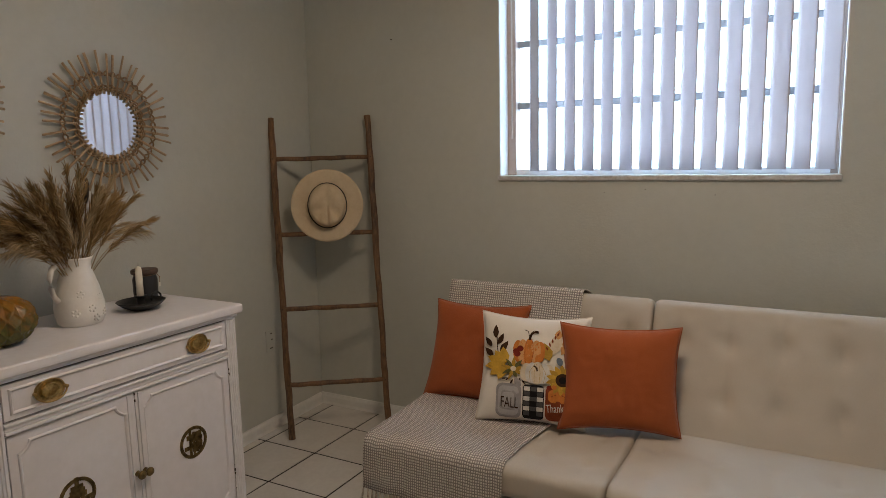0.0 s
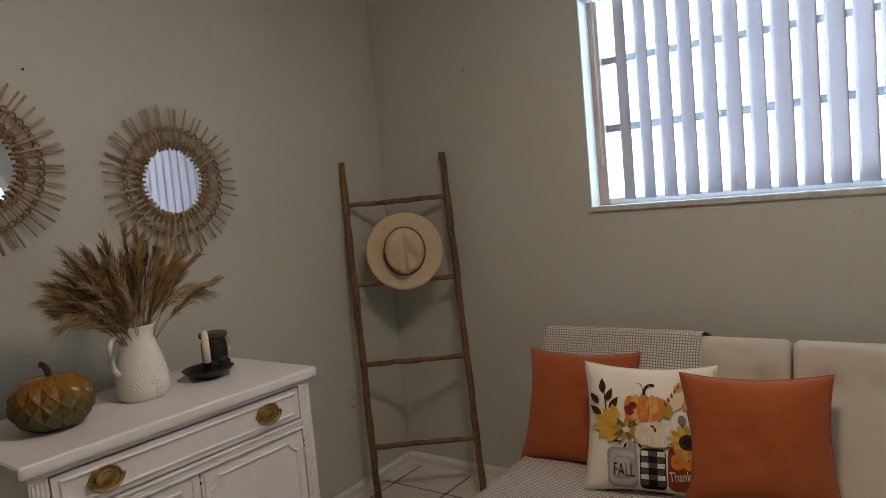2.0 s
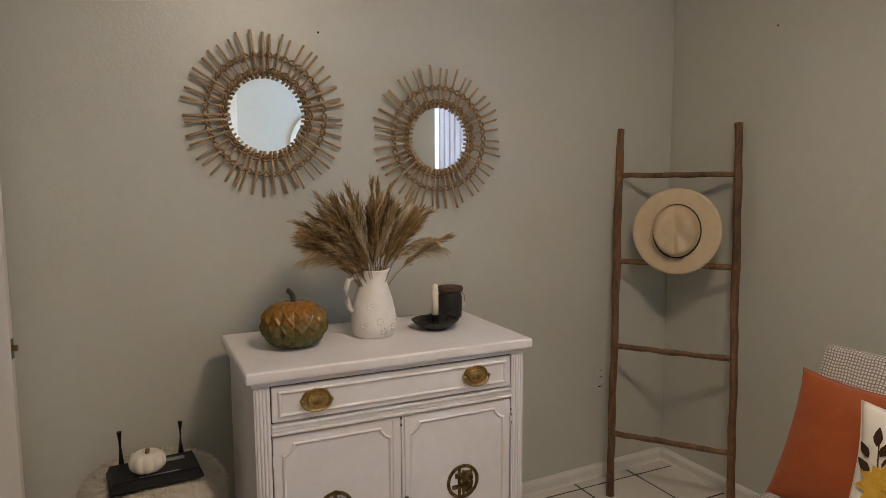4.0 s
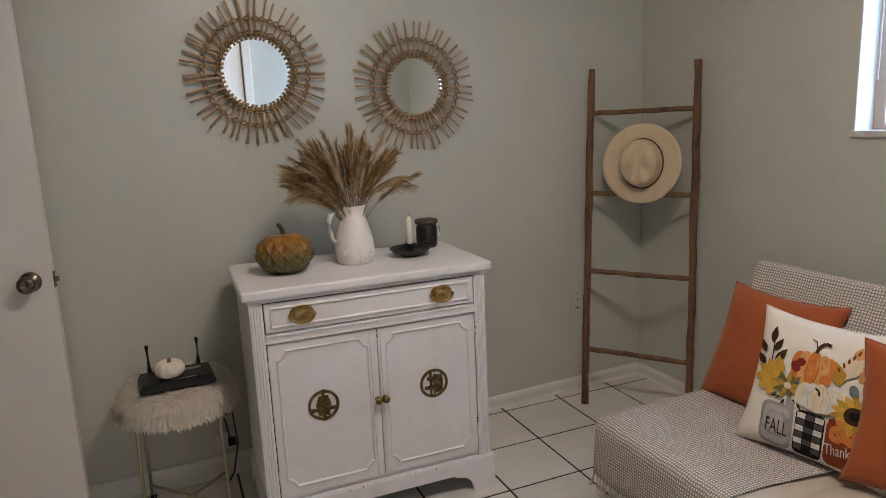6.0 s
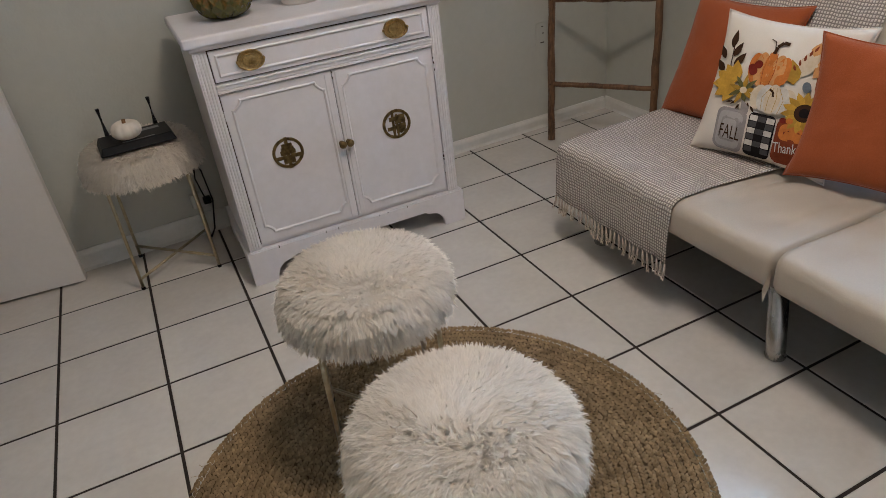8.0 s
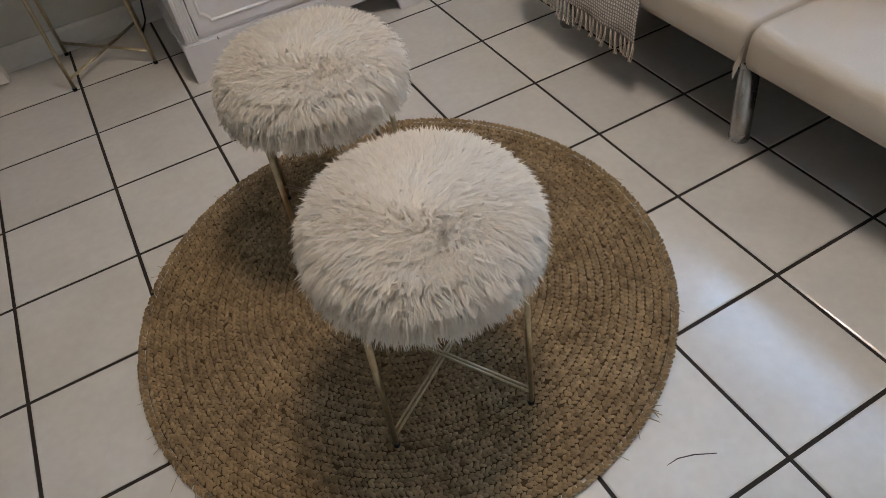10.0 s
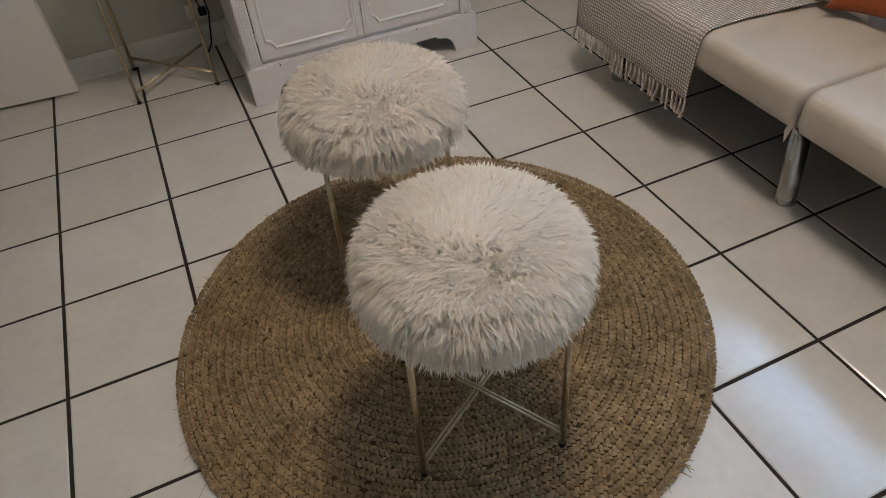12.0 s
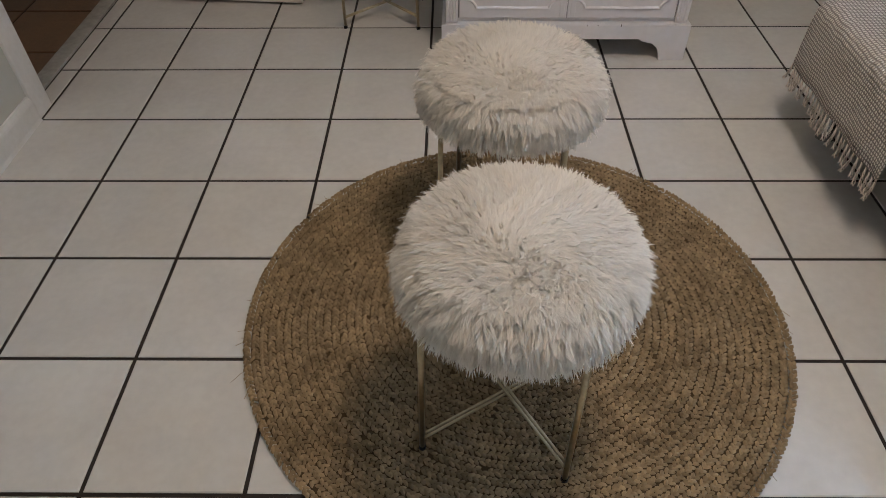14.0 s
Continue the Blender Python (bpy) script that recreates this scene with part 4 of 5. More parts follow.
ink("ink_orange", (0.62, 0.20, 0.045)), ink("ink_peach", (0.66, 0.33, 0.13)), ink("ink_cream", (0.68, 0.58, 0.44), (0.58, 0.47, 0.33)), ink("ink_yellow", (0.62, 0.36, 0.055))
ink("ink_gold", (0.46, 0.27, 0.045)), ink("ink_brown", (0.055, 0.028, 0.016)), ink("ink_black", (0.018, 0.016, 0.017)), ink("ink_grey", (0.36, 0.33, 0.32), (0.27, 0.25, 0.25)), ink("ink_rust", (0.24, 0.055, 0.024)), ink("ink_white", (0.68, 0.64, 0.58)), ink("ink_green", (0.14, 0.13, 0.05)), ink("ink_check", (0.085, 0.080, 0.082)), ink("ink_jar", (0.46, 0.43, 0.42), (0.38, 0.36, 0.35)), ink("ink_blue", (0.16, 0.19, 0.22)), ink("ink_red", (0.22, 0.03, 0.02))


def on_pillow(x, y, lift):
    u, v = x / (FP[0] * 0.91), y / (FP[1] * 0.905)
    return pillow_z(max(-1, min(1, u)), max(-1, min(1, v)), FP[2]) + 0.0055 + lift


class Print:
    """Flat coloured shapes on the cushion, gathered by colour into one part each."""

    def __init__(self):
        self.bms, self.layer = {}, 0

    def shape(self, colour, pts, name="printed_shape"):
        self.layer += 1
        pts = [(x * 1.20 + 0.004, y * 1.12) for x, y in pts]
        lift = 0.00003 * self.layer
        bm = self.bms.setdefault((colour, self.layer, name), bmesh.new())
        cx, cy = sum(p[0] for p in pts) / len(pts), sum(p[1] for p in pts) / len(pts)
        c = bm.verts.new((cx, cy, on_pillow(cx, cy, lift)))
        mid = [bm.verts.new(((x + cx) / 2, (y + cy) / 2, on_pillow((x + cx) / 2, (y + cy) / 2, lift))) for x, y in pts]
        rim = [bm.verts.new((x, y, on_pillow(x, y, lift))) for x, y in pts]
        n = len(pts)
        for i in range(n):
            j = (i + 1) % n
            bm.faces.new((c, mid[i], mid[j]))
            bm.faces.new((mid[i], rim[i], rim[j], mid[j]))

    def ellipse(self, colour, x, y, a, b, turn=0, n=20):
        c, s = math.cos(radians(turn)), math.sin(radians(turn))
        self.shape(colour, [(x + a * math.cos(t) * c - b * math.sin(t) * s, y + a * math.cos(t) * s + b * math.sin(t) * c) for t in [2 * math.pi * k / n for k in range(n)]], "printed_fruit")

    def leaf(self, colour, x, y, length, width, turn):
        c, s = math.cos(radians(turn)), math.sin(radians(turn))
        out = [(0, 0), (0.2, 0.7), (0.45, 1), (0.75, 0.6), (1, 0), (0.75, -0.6), (0.45, -1), (0.2, -0.7)]
        self.shape(colour, [(x + length * p * c - width * q * s / 2, y + length * p * s + width * q * c / 2) for p, q in out], "printed_leaf")

    def line(self, colour, pts, w):
        for a, b in zip(pts, pts[1:]):
            d = Vector((b[0] - a[0], b[1] - a[1]))
            n = Vector((-d.y, d.x)).normalized() * w / 2
            self.shape(colour, [(a[0] + n.x, a[1] + n.y), (b[0] + n.x, b[1] + n.y), (b[0] - n.x, b[1] - n.y), (a[0] - n.x, a[1] - n.y)], "printed_line")

    def box(self, colour, x0, x1, y0, y1, r=0.012):
        pts = []
        for cx, cy, a0 in ((x1 - r, y1 - r, 0), (x0 + r, y1 - r, 90), (x0 + r, y0 + r, 180), (x1 - r, y0 + r, 270)):
            pts += [(cx + r * math.cos(radians(a0 + 22.5 * k)), cy + r * math.sin(radians(a0 + 22.5 * k))) for k in range(5)]
        self.shape(colour, pts, "printed_jar")

    def finish(self, parent):
        for (colour, _, name), bm in self.bms.items():
            bmesh.ops.recalc_face_normals(bm, faces=bm.faces[:])
            part(name, bm, colour, parent)


pr = Print()
# leaves and sprigs behind
for x, y, L, w, a in ((-0.118, 0.090, 0.045, 0.020, 95), (-0.108, 0.070, 0.040, 0.018, 70), (-0.128, 0.062, 0.040, 0.018, 130), (-0.100, 0.045, 0.045, 0.020, 60), (-0.120, 0.030, 0.042, 0.020, 140)):
    pr.leaf("ink_brown", x, y, L, w, a)
pr.line("ink_brown", [(-0.085, 0.0), (-0.108, 0.05), (-0.118, 0.115)], 0.003)
for x, y, L, w, a, cl in ((0.062, 0.050, 0.075, 0.040, 80, "ink_cream"), (0.085, 0.052, 0.080, 0.034, 62, "ink_peach"), (0.100, 0.040, 0.075, 0.034, 40, "ink_cream"), (0.072, 0.100, 0.032, 0.024, 85, "ink_peach"), (0.052, 0.030, 0.060, 0.036, 110, "ink_gold"), (0.108, 0.018, 0.060, 0.040, 30, "ink_gold"), (0.094, 0.09, 0.045, 0.014, 75, "ink_rust")):
    pr.leaf(cl, x, y, L, w, a)
# tall pumpkin
for dx, w, cl in ((-0.030, 0.018, "ink_orange"), (0.030, 0.018, "ink_orange"), (-0.017, 0.017, "ink_peach"), (0.019, 0.017, "ink_peach"), (0.0, 0.015, "ink_orange")):
    pr.ellipse(cl, -0.012 + dx, 0.052, w, 0.046 - abs(dx) * 0.3, -dx * 250)
pr.line("ink_rust", [(-0.020, 0.094), (-0.024, 0.05), (-0.019, 0.012)], 0.0012)
pr.line("ink_rust", [(-0.003, 0.094), (0.002, 0.05), (-0.003, 0.012)], 0.0012)
pr.line("ink_brown", [(-0.012, 0.092), (-0.010, 0.108), (0.000, 0.120), (0.014, 0.118)], 0.008)
pr.line("ink_brown", [(-0.014, 0.104), (-0.018, 0.120), (-0.030, 0.124)], 0.002)
pr.leaf("ink_orange", 0.010, 0.022, 0.040, 0.026, 48)
for q in range(5):
    pr.leaf("ink_rust", 0.046 + 0.006 * q, 0.062 + 0.012 * q, 0.016, 0.006, 120 - 12 * q)
for q in range(7):
    pr.leaf("ink_brown", -0.072 + 0.009 * q, -0.034 + 0.004 * math.sin(q * 2.1), 0.020, 0.006, 200 + 22 * q)
for x, y in ((-0.050, 0.052), (-0.038, 0.062), (-0.046, 0.045)):
    pr.ellipse("ink_red", x, y, 0.010, 0.010)
# yellow leaves
for a in range(100, 280, 30):
    pr.leaf("ink_yellow" if a % 60 else "ink_gold", -0.082, 0.008, 0.060 + 0.006 * math.sin(a), 0.034, a)
for a in range(0, 360, 40):
    pr.leaf("ink_green" if a % 80 else "ink_gold", -0.055, -0.004, 0.040, 0.012, a + 10)
pr.ellipse("ink_cream", -0.055, -0.004, 0.009, 0.008)
# white pumpkin
for dx, w in ((-0.032, 0.020), (0.032, 0.020), (-0.016, 0.020), (0.017, 0.020), (0.0, 0.018)):
    pr.ellipse("ink_cream" if abs(dx) > 0.02 or dx == 0 else "ink_white", 0.018 + dx, -0.012, w, 0.036 - abs(dx) * 0.2)
for dx in (-0.024, -0.009, 0.009, 0.025):
    pr.line("ink_gold", [(0.018 + dx * 0.4, 0.016), (0.018 + dx, -0.010), (0.018 + dx * 0.8, -0.042)], 0.0010)
pr.line("ink_brown", [(0.006, 0.010), (0.015, 0.006), (0.018, -0.006)], 0.005)
# jars
pr.box("ink_grey", -0.104, -0.026, -0.160, -0.052, 0.018)
pr.box("ink_jar", -0.097, -0.034, -0.153, -0.060, 0.016)
pr.leaf("ink_grey", -0.030, -0.062, 0.040, 0.020, 120)
pr.box("ink_black", -0.022, 0.042, -0.158, -0.050, 0.012)
for r in range(6):
    for k in range(3):
        ya, yb = -0.070 - 0.0155 * r, -0.0565 - 0.0155 * r
        xa, xb = -0.019 + 0.0200 * k, -0.0005 + 0.0200 * k
        if r % 2 == 0 and k % 2 == 0:
            pr.box("ink_white", xa, xb, ya, yb, 0.0012)
        elif r % 2 == 0 or k % 2 == 0:
            pr.box("ink_check", xa, xb, ya, yb, 0.0012)
pr.box("ink_rust", 0.046, 0.124, -0.158, -0.048, 0.018)
pr.box("ink_orange", 0.054, 0.116, -0.100, -0.060, 0.014)
# sunflower
for a in range(0, 360, 24):
    pr.leaf("ink_yellow" if (a // 24) % 2 else "ink_gold", 0.094 + 0.014 * math.cos(radians(a)), -0.028 + 0.014 * math.sin(radians(a)), 0.036, 0.018, a)
pr.ellipse("ink_brown", 0.094, -0.028, 0.021, 0.021)
pr.ellipse("ink_black", 0.094, -0.028, 0.011, 0.011)
pr.ellipse("ink_blue", 0.082, 0.030, 0.009, 0.013, 20)
pr.ellipse("ink_red", 0.056, -0.054, 0.008, 0.007)
pr.ellipse("ink_orange", 0.070, -0.052, 0.008, 0.007)
pr.finish(fall)


def lettering(text, x, y, size, colour, parent, squeeze=1.0, tilt=0):
    cu = bpy.data.curves.new("writing", "FONT")
    cu.body, cu.size, cu.align_x, cu.align_y = text, size, "LEFT", "BOTTOM_BASELINE"
    cu.resolution_u = 3
    tmp = new("writing_tmp", cu)
    me = bpy.data.meshes.new_from_object(tmp.evaluated_get(bpy.context.evaluated_depsgraph_get()))
    bpy.data.objects.remove(tmp)
    bpy.data.curves.remove(cu)
    c, s = math.cos(radians(tilt)), math.sin(radians(tilt))
    for v in me.vertices:
        px, py = v.co.x * squeeze, v.co.y
        v.co = Vector((x + px * c - py * s, y + px * s + py * c, 0))
        v.co.z = on_pillow(v.co.x, v.co.y, 0.0042)
    me.materials.append(M[colour])
    ob = new("writing", me)
    ob.parent = parent
    return tagged(ob, "printed word on the cushion")


lettering("FALL", -0.103, -0.144, 0.056, "ink_brown", fall, 0.56)
lettering("Thankful", 0.064, -0.148, 0.040, "ink_white", fall, 0.62, 6)


# ---- ladder with hat ----
LAD = [Vector(p) for p in ((0.677, 1.418, 0), (0.845, 1.598, 1.560), (0.956, 1.034, 0), (1.124, 1.214, 1.568))]


def wobble(a, b, r, n, seed, bm=None):
    """A hand-cut square stick, a little crooked."""
    rng = random.Random(seed)
    bm = bm or bmesh.new()
    d = (b - a).normalized()
    u = d.cross(Vector((0.81, 0.59, 0.1))).normalized()
    w = d.cross(u)
    rings = []
    for k in range(n + 1):
        t = k / n
        p = a.lerp(b, t) + u * rng.uniform(-1, 1) * r * 0.16 + w * rng.uniform(-1, 1) * r * 0.16
        q = r * rng.uniform(0.90, 1.10)
        ring = []
        for i in range(8):
            an = math.pi / 4 * i + math.pi / 8
            rad = q * (1.0 if i % 2 else 1.06)
            ring.append(bm.verts.new(p + u * math.cos(an) * rad + w * math.sin(an) * rad))
        rings.append(ring)
    for r0, r1 in zip(rings, rings[1:]):
        for i in range(8):
            bm.faces.new((r0[i], r0[(i + 1) % 8], r1[(i + 1) % 8], r1[i]))
    bm.faces.new(rings[0][::-1])
    bm.faces.new(rings[-1])
    bmesh.ops.recalc_face_normals(bm, faces=bm.faces[:])
    return bm


lad = thing("blanket_ladder", "rustic dark-stained wooden ladder leaning into the corner", "ladder")
part("rail", wobble(LAD[0], LAD[1], 0.0155, 22, 1), "ladderwood", lad)
part("rail", wobble(LAD[2], LAD[3], 0.0155, 22, 2), "ladderwood", lad)
for i, z in enumerate((0.262, 0.630, 0.992, 1.360)):
    a = LAD[0].lerp(LAD[1], z / 1.56)
    b = LAD[2].lerp(LAD[3], z / 1.566)
    e = (b - a).normalized() * 0.012
    part("rung", wobble(a + e, b - e, 0.0115, 10, 10 + i), "ladderwood", lad)
    bm = bmesh.new()
    for p in (a, b):
        n = Vector((-0.80, -0.58, 0.1)).normalized()
        tube([p + n * 0.012, p + n * 0.0175], 0.003, 6, bm)
    part("nail_head", bm, "chip_gap", lad)

# hat faces the room, crown towards it
n = Vector((-0.800, -0.585, 0.135)).normalized()
up = (Vector((0, 0, 1)) - n * n.z).normalized()
rt = up.cross(n)
hm = Matrix((rt, up, n)).transposed().to_4x4()
hm.translation = Vector((0.9350, 1.3400, 1.128)) + n * 0.006
hat = thing("straw_hat", "wide-brimmed natural straw hat with dark cord on the ladder", "hat", hm)


def hat_brim(bm, r0, r1, nr=8, na=72, th=0.003):
    rings = []
    for side in (0, 1):
        for i in range(nr + 1):
            r = r0 + (r1 - r0) * i / nr
            ring = []
            for k in range(na):
                a = 2 * math.pi * k / na
                z = 0.016 * ((r - r0) / (r1 - r0)) ** 2 * math.cos(2 * a) * 0.5 + 0.010 * ((r - r0) / (r1 - r0)) ** 1.5
                ring.append(bm.verts.new((r * math.cos(a), r * math.sin(a) * 1.02, z + (th if side else 0))))
            rings.append(ring)
        if side == 0:
            half = len(rings)
    order = rings[:half] + rings[half:][::-1]
    for a, b in zip(order, order[1:] + order[:1]):
        for k in range(na):
            j = (k + 1) % na
            bm.faces.new((a[k], a[j], b[j], b[k]))
    bmesh.ops.recalc_face_normals(bm, faces=bm.faces[:])
    return bm


part("brim", hat_brim(bmesh.new(), 0.078, 0.175), "straw", hat, smooth=True)
bm = bmesh.new()
rings = []
na = 56
for i, (rs, z) in enumerate(((1.0, 0.0), (0.99, 0.02), (0.965, 0.045), (0.92, 0.070), (0.84, 0.090), (0.66, 0.101), (0.40, 0.100), (0.15, 0.094))):
    ring = []
    for k in range(na):
        a = 2 * math.pi * k / na
        x, y = 0.092 * rs * math.cos(a), 0.108 * rs * math.sin(a)
        # teardrop crease and two pinches towards the lower front
        dent = 0.0
        if z > 0.06:
            f = (z - 0.06) / 0.04
            dent = f * (0.036 * math.exp(-((x / 0.020) ** 2)) * (1 if y < 0.03 else 0.5) + 0.050 * math.exp(-(((abs(x) - 0.048) / 0.020) ** 2 + ((y + 0.045) / 0.040) ** 2)))
        nar = 1 - 0.22 * (z / 0.1) * max(0, -math.sin(a)) ** 2
        ring.append(bm.verts.new((x * nar, y, z + 0.002 - dent)))
    rings.append(ring)
top = bm.verts.new((0, 0, 0.070))
for a, b in zip(rings, rings[1:]):
    for k in range(na):
        bm.faces.new((a[k], a[(k + 1) % na], b[(k + 1) % na], b[k]))
for k in range(na):
    bm.faces.new((rings[-1][k], rings[-1][(k + 1) % na], top))
part("crown", bm, "straw", hat, smooth=True)
part("hat_band", tube([(0.0935 * math.cos(a), 0.1095 * math.sin(a), 0.008) for a in [2 * math.pi * k / 40 for k in range(40)]], 0.0035, 6, closed=True), "hatband", hat, "thin dark cord round the crown", True)


# ---- sunburst mirrors ----
def build_mirror(x, z, glass, ring1, ring2, reach, n, seed, lean):
    rng = random.Random(seed)
    m = pose(x, wall_a(x) - (0.003 if lean else 0), z, 90, 0, math.degrees(SKEW) + lean)
    mi = thing("sunburst_mirror", "round mirror in a sunburst frame of rattan twigs", "mirror", m, "mirrors on the wall")
    part("backing", lathe([(0, 0.004), (glass + 0.006, 0.004), (glass + 0.006, 0.009), (0, 0.009)], 48), "twigdark", mi)
    part("glass", lathe([(0, 0.0095), (glass, 0.0095), (glass, 0.012), (0, 0.012)], 64), "mirror", mi, "plain mirror glass")
    for k in range(n):
        a = 2 * math.pi * (k + rng.uniform(-0.12, 0.12)) / n
        r1 = reach * rng.uniform(0.955, 1.01)
        skew = rng.uniform(-0.035, 0.035)
        zz = 0.020 + rng.uniform(-0.002, 0.002)
        tw = part("twig", tube([((glass - 0.009) * math.cos(a), (glass - 0.009) * math.sin(a), zz), (r1 * math.cos(a + skew), r1 * math.sin(a + skew), zz + rng.uniform(-0.004, 0.004))], rng.uniform(0.0038, 0.0054), 6), "twig", mi, smooth=True)
    for r, amp, strands in ((ring1, 0.0045, 2), (ring1 + 0.010, 0.003, 1), (ring2, 0.008, 2)):
        for s in range(strands):
            pts = []
            kk = n * 6
            for i in range(kk):
                a = 2 * math.pi * i / kk
                ph = n * a / 2 + s * math.pi
                pts.append(((r + amp * math.cos(ph)) * math.cos(a), (r + amp * math.cos(ph)) * math.sin(a), 0.021 + 0.006 * math.sin(ph)))
            part("woven_ring", tube(pts, 0.0034, 5, closed=True), "twigdark", mi, smooth=True)
    return mi


build_mirror(-0.694, 1.563, 0.127, 0.138, 0.192, 0.268, 46, 4, 0)
build_mirror(-0.060, 1.500, 0.121, 0.132, 0.186, 0.266, 44, 9, -1.1)

# ---- things on the credenza ----
TOP = 0.868


def glaze_mat():
    """Orange ridges over green that gathers low and in the net of the glaze."""
    m = mat("two_tone_glaze", (0.34, 0.140, 0.016), (0.17, 0.075, 0.010), scale=34, rough=0.25, bump=0.4, bscale=120)
    n, l = m.node_tree.nodes, m.node_tree.links
    b = n["Principled BSDF"]
    old = b.inputs["Base Color"].links[0].from_socket
    tc, sep = n.new("ShaderNodeTexCoord"), n.new("ShaderNodeSeparateXYZ")
    l.new(tc.outputs["Object"], sep.inputs[0])
    nz = n.new("ShaderNodeTexNoise")
    nz.inputs["Scale"].default_value = 55.0
    l.new(tc.outputs["Object"], nz.inputs["Vector"])
    mr = n.new("ShaderNodeMapRange")
    mr.inputs["From Min"].default_value, mr.inputs["From Max"].default_value = 0.14, 0.0
    l.new(sep.outputs[2], mr.inputs[0])
    ad = n.new("ShaderNodeMath")
    l.new(mr.outputs[0], ad.inputs[0])
    l.new(nz.outputs[0], ad.inputs[1])
    rp = n.new("ShaderNodeMapRange")
    rp.inputs["From Min"].default_value, rp.inputs["From Max"].default_value = 0.62, 1.22
    l.new(ad.outputs[0], rp.inputs[0])
    mx = n.new("ShaderNodeMix")
    mx.data_type = "RGBA"
    l.new(rp.outputs[0], mx.inputs[0])
    l.new(old, mx.inputs[6])
    mx.inputs[7].default_value = (0.085, 0.080, 0.016, 1)
    l.new(mx.outputs[2], b.inputs["Base Color"])
    return m


M["glaze"] = glaze_mat()


def build_pumpkin():
    pk = thing("ceramic_pumpkin", "glazed orange and green ceramic pumpkin with dark stem", "pumpkin", pose(-0.702, 1.195, TOP))
    V, F = [], []
    na, nz = 196, 48
    for i in range(nz + 1):
        t = math.pi * (0.06 + 0.90 * i / nz)
        for k in range(na):
            a = 2 * math.pi * k / na
            lobe = abs(math.sin(a * 7)) ** 0.7
            r = 0.092 * math.sin(t) ** 0.72 * (0.93 + 0.07 * lobe)
            net = 0.0085 * math.sin(t) * max(0.0, 1 - 2.2 * min(abs(math.sin(7 * a + 4.5 * t)), abs(math.sin(7 * a - 4.5 * t))))
            z = 0.068 + 0.068 * math.cos(t)
            V.append(((r + net) * math.cos(a), (r + net) * math.sin(a), z - 0.0008))
    for i in range(nz):
        for k in range(na):
            j = (k + 1) % na
            F.append((i * na + k, (i + 1) * na + k, (i + 1) * na + j, i * na + j))
    F.append(tuple(range(na)))
    F.append(tuple(nz * na + k for k in range(na))[::-1])
    body = raw("body", V, F, "glaze", pk, True)
    stem = [(0, 0, 0.125), (0.0, 0, 0.142), (-0.004, 0, 0.155), (-0.012, 0, 0.165), (-0.018, 0, 0.167)]
    part("stem", tube(stem, 0.008, 10, taper=[2.0, 1.15, 1.0, 0.95, 1.0]), "stem", pk, "curved dark glazed stem", True)


build_pumpkin()


def build_pitcher():
    m = pose(-0.447, 1.222, TOP, 0, 0, 8)
    pt = thing("pitcher", "white ceramic pitcher with raised flowers, holding dried grass", "vase", m)
    bm = lathe([(0, 0.0), (0.058, 0.0), (0.064, 0.006), (0.070, 0.028), (0.071, 0.052), (0.068, 0.08), (0.060, 0.115), (0.049, 0.150), (0.043, 0.172), (0.0415, 0.190), (0.0445, 0.203), (0.0455, 0.208), (0.0415, 0.207), (0.039, 0.19), (0.041, 0.16), (0.055, 0.11), (0, 0.09)], 48)
    for v in bm.verts:
        if v.co.z > 0.185 and v.co.x > 0.02:
            v.co.x += (v.co.x - 0.02) * 0.35 * (v.co.z - 0.185) / 0.02
    body = part("body", bm, "ceramic", pt, smooth=True)
    part("handle", tube([(-0.040, 0, 0.188), (-0.062, 0, 0.193), (-0.083, 0, 0.182), (-0.092, 0, 0.155), (-0.091, 0, 0.125), (-0.082, 0, 0.098), (-0.070, 0, 0.082)], 0.0085, 10, taper=[1.1, 1, 1, 1, 0.95, 0.9, 0.9]), "ceramic", pt, smooth=True)
    # raised flowers
    rng = random.Random(2)
    bm = bmesh.new()
    for a0, z0 in ((-100, 0.055), (-70, 0.085), (-125, 0.10), (-60, 0.035), (-90, 0.025), (-140, 0.045), (-40, 0.06)):
        for k in range(5):
            an = 2 * math.pi * k / 5
            a = radians(a0) + 0.13 * math.cos(an)
            z = z0 + 0.009 * math.sin(an)
            r = 0.0705 - max(0, z - 0.05) * 0.19
            mm = Matrix.Translation((r * math.cos(a), r * math.sin(a), z)) @ Matrix.Diagonal((0.006, 0.006, 0.006, 1))
            bmesh.ops.create_icosphere(bm, subdivisions=1, radius=0.8, matrix=mm)
    part("relief_flowers", bm, "ceramic", body, smooth=True)["kind"] = "stuff"


build_pitcher()


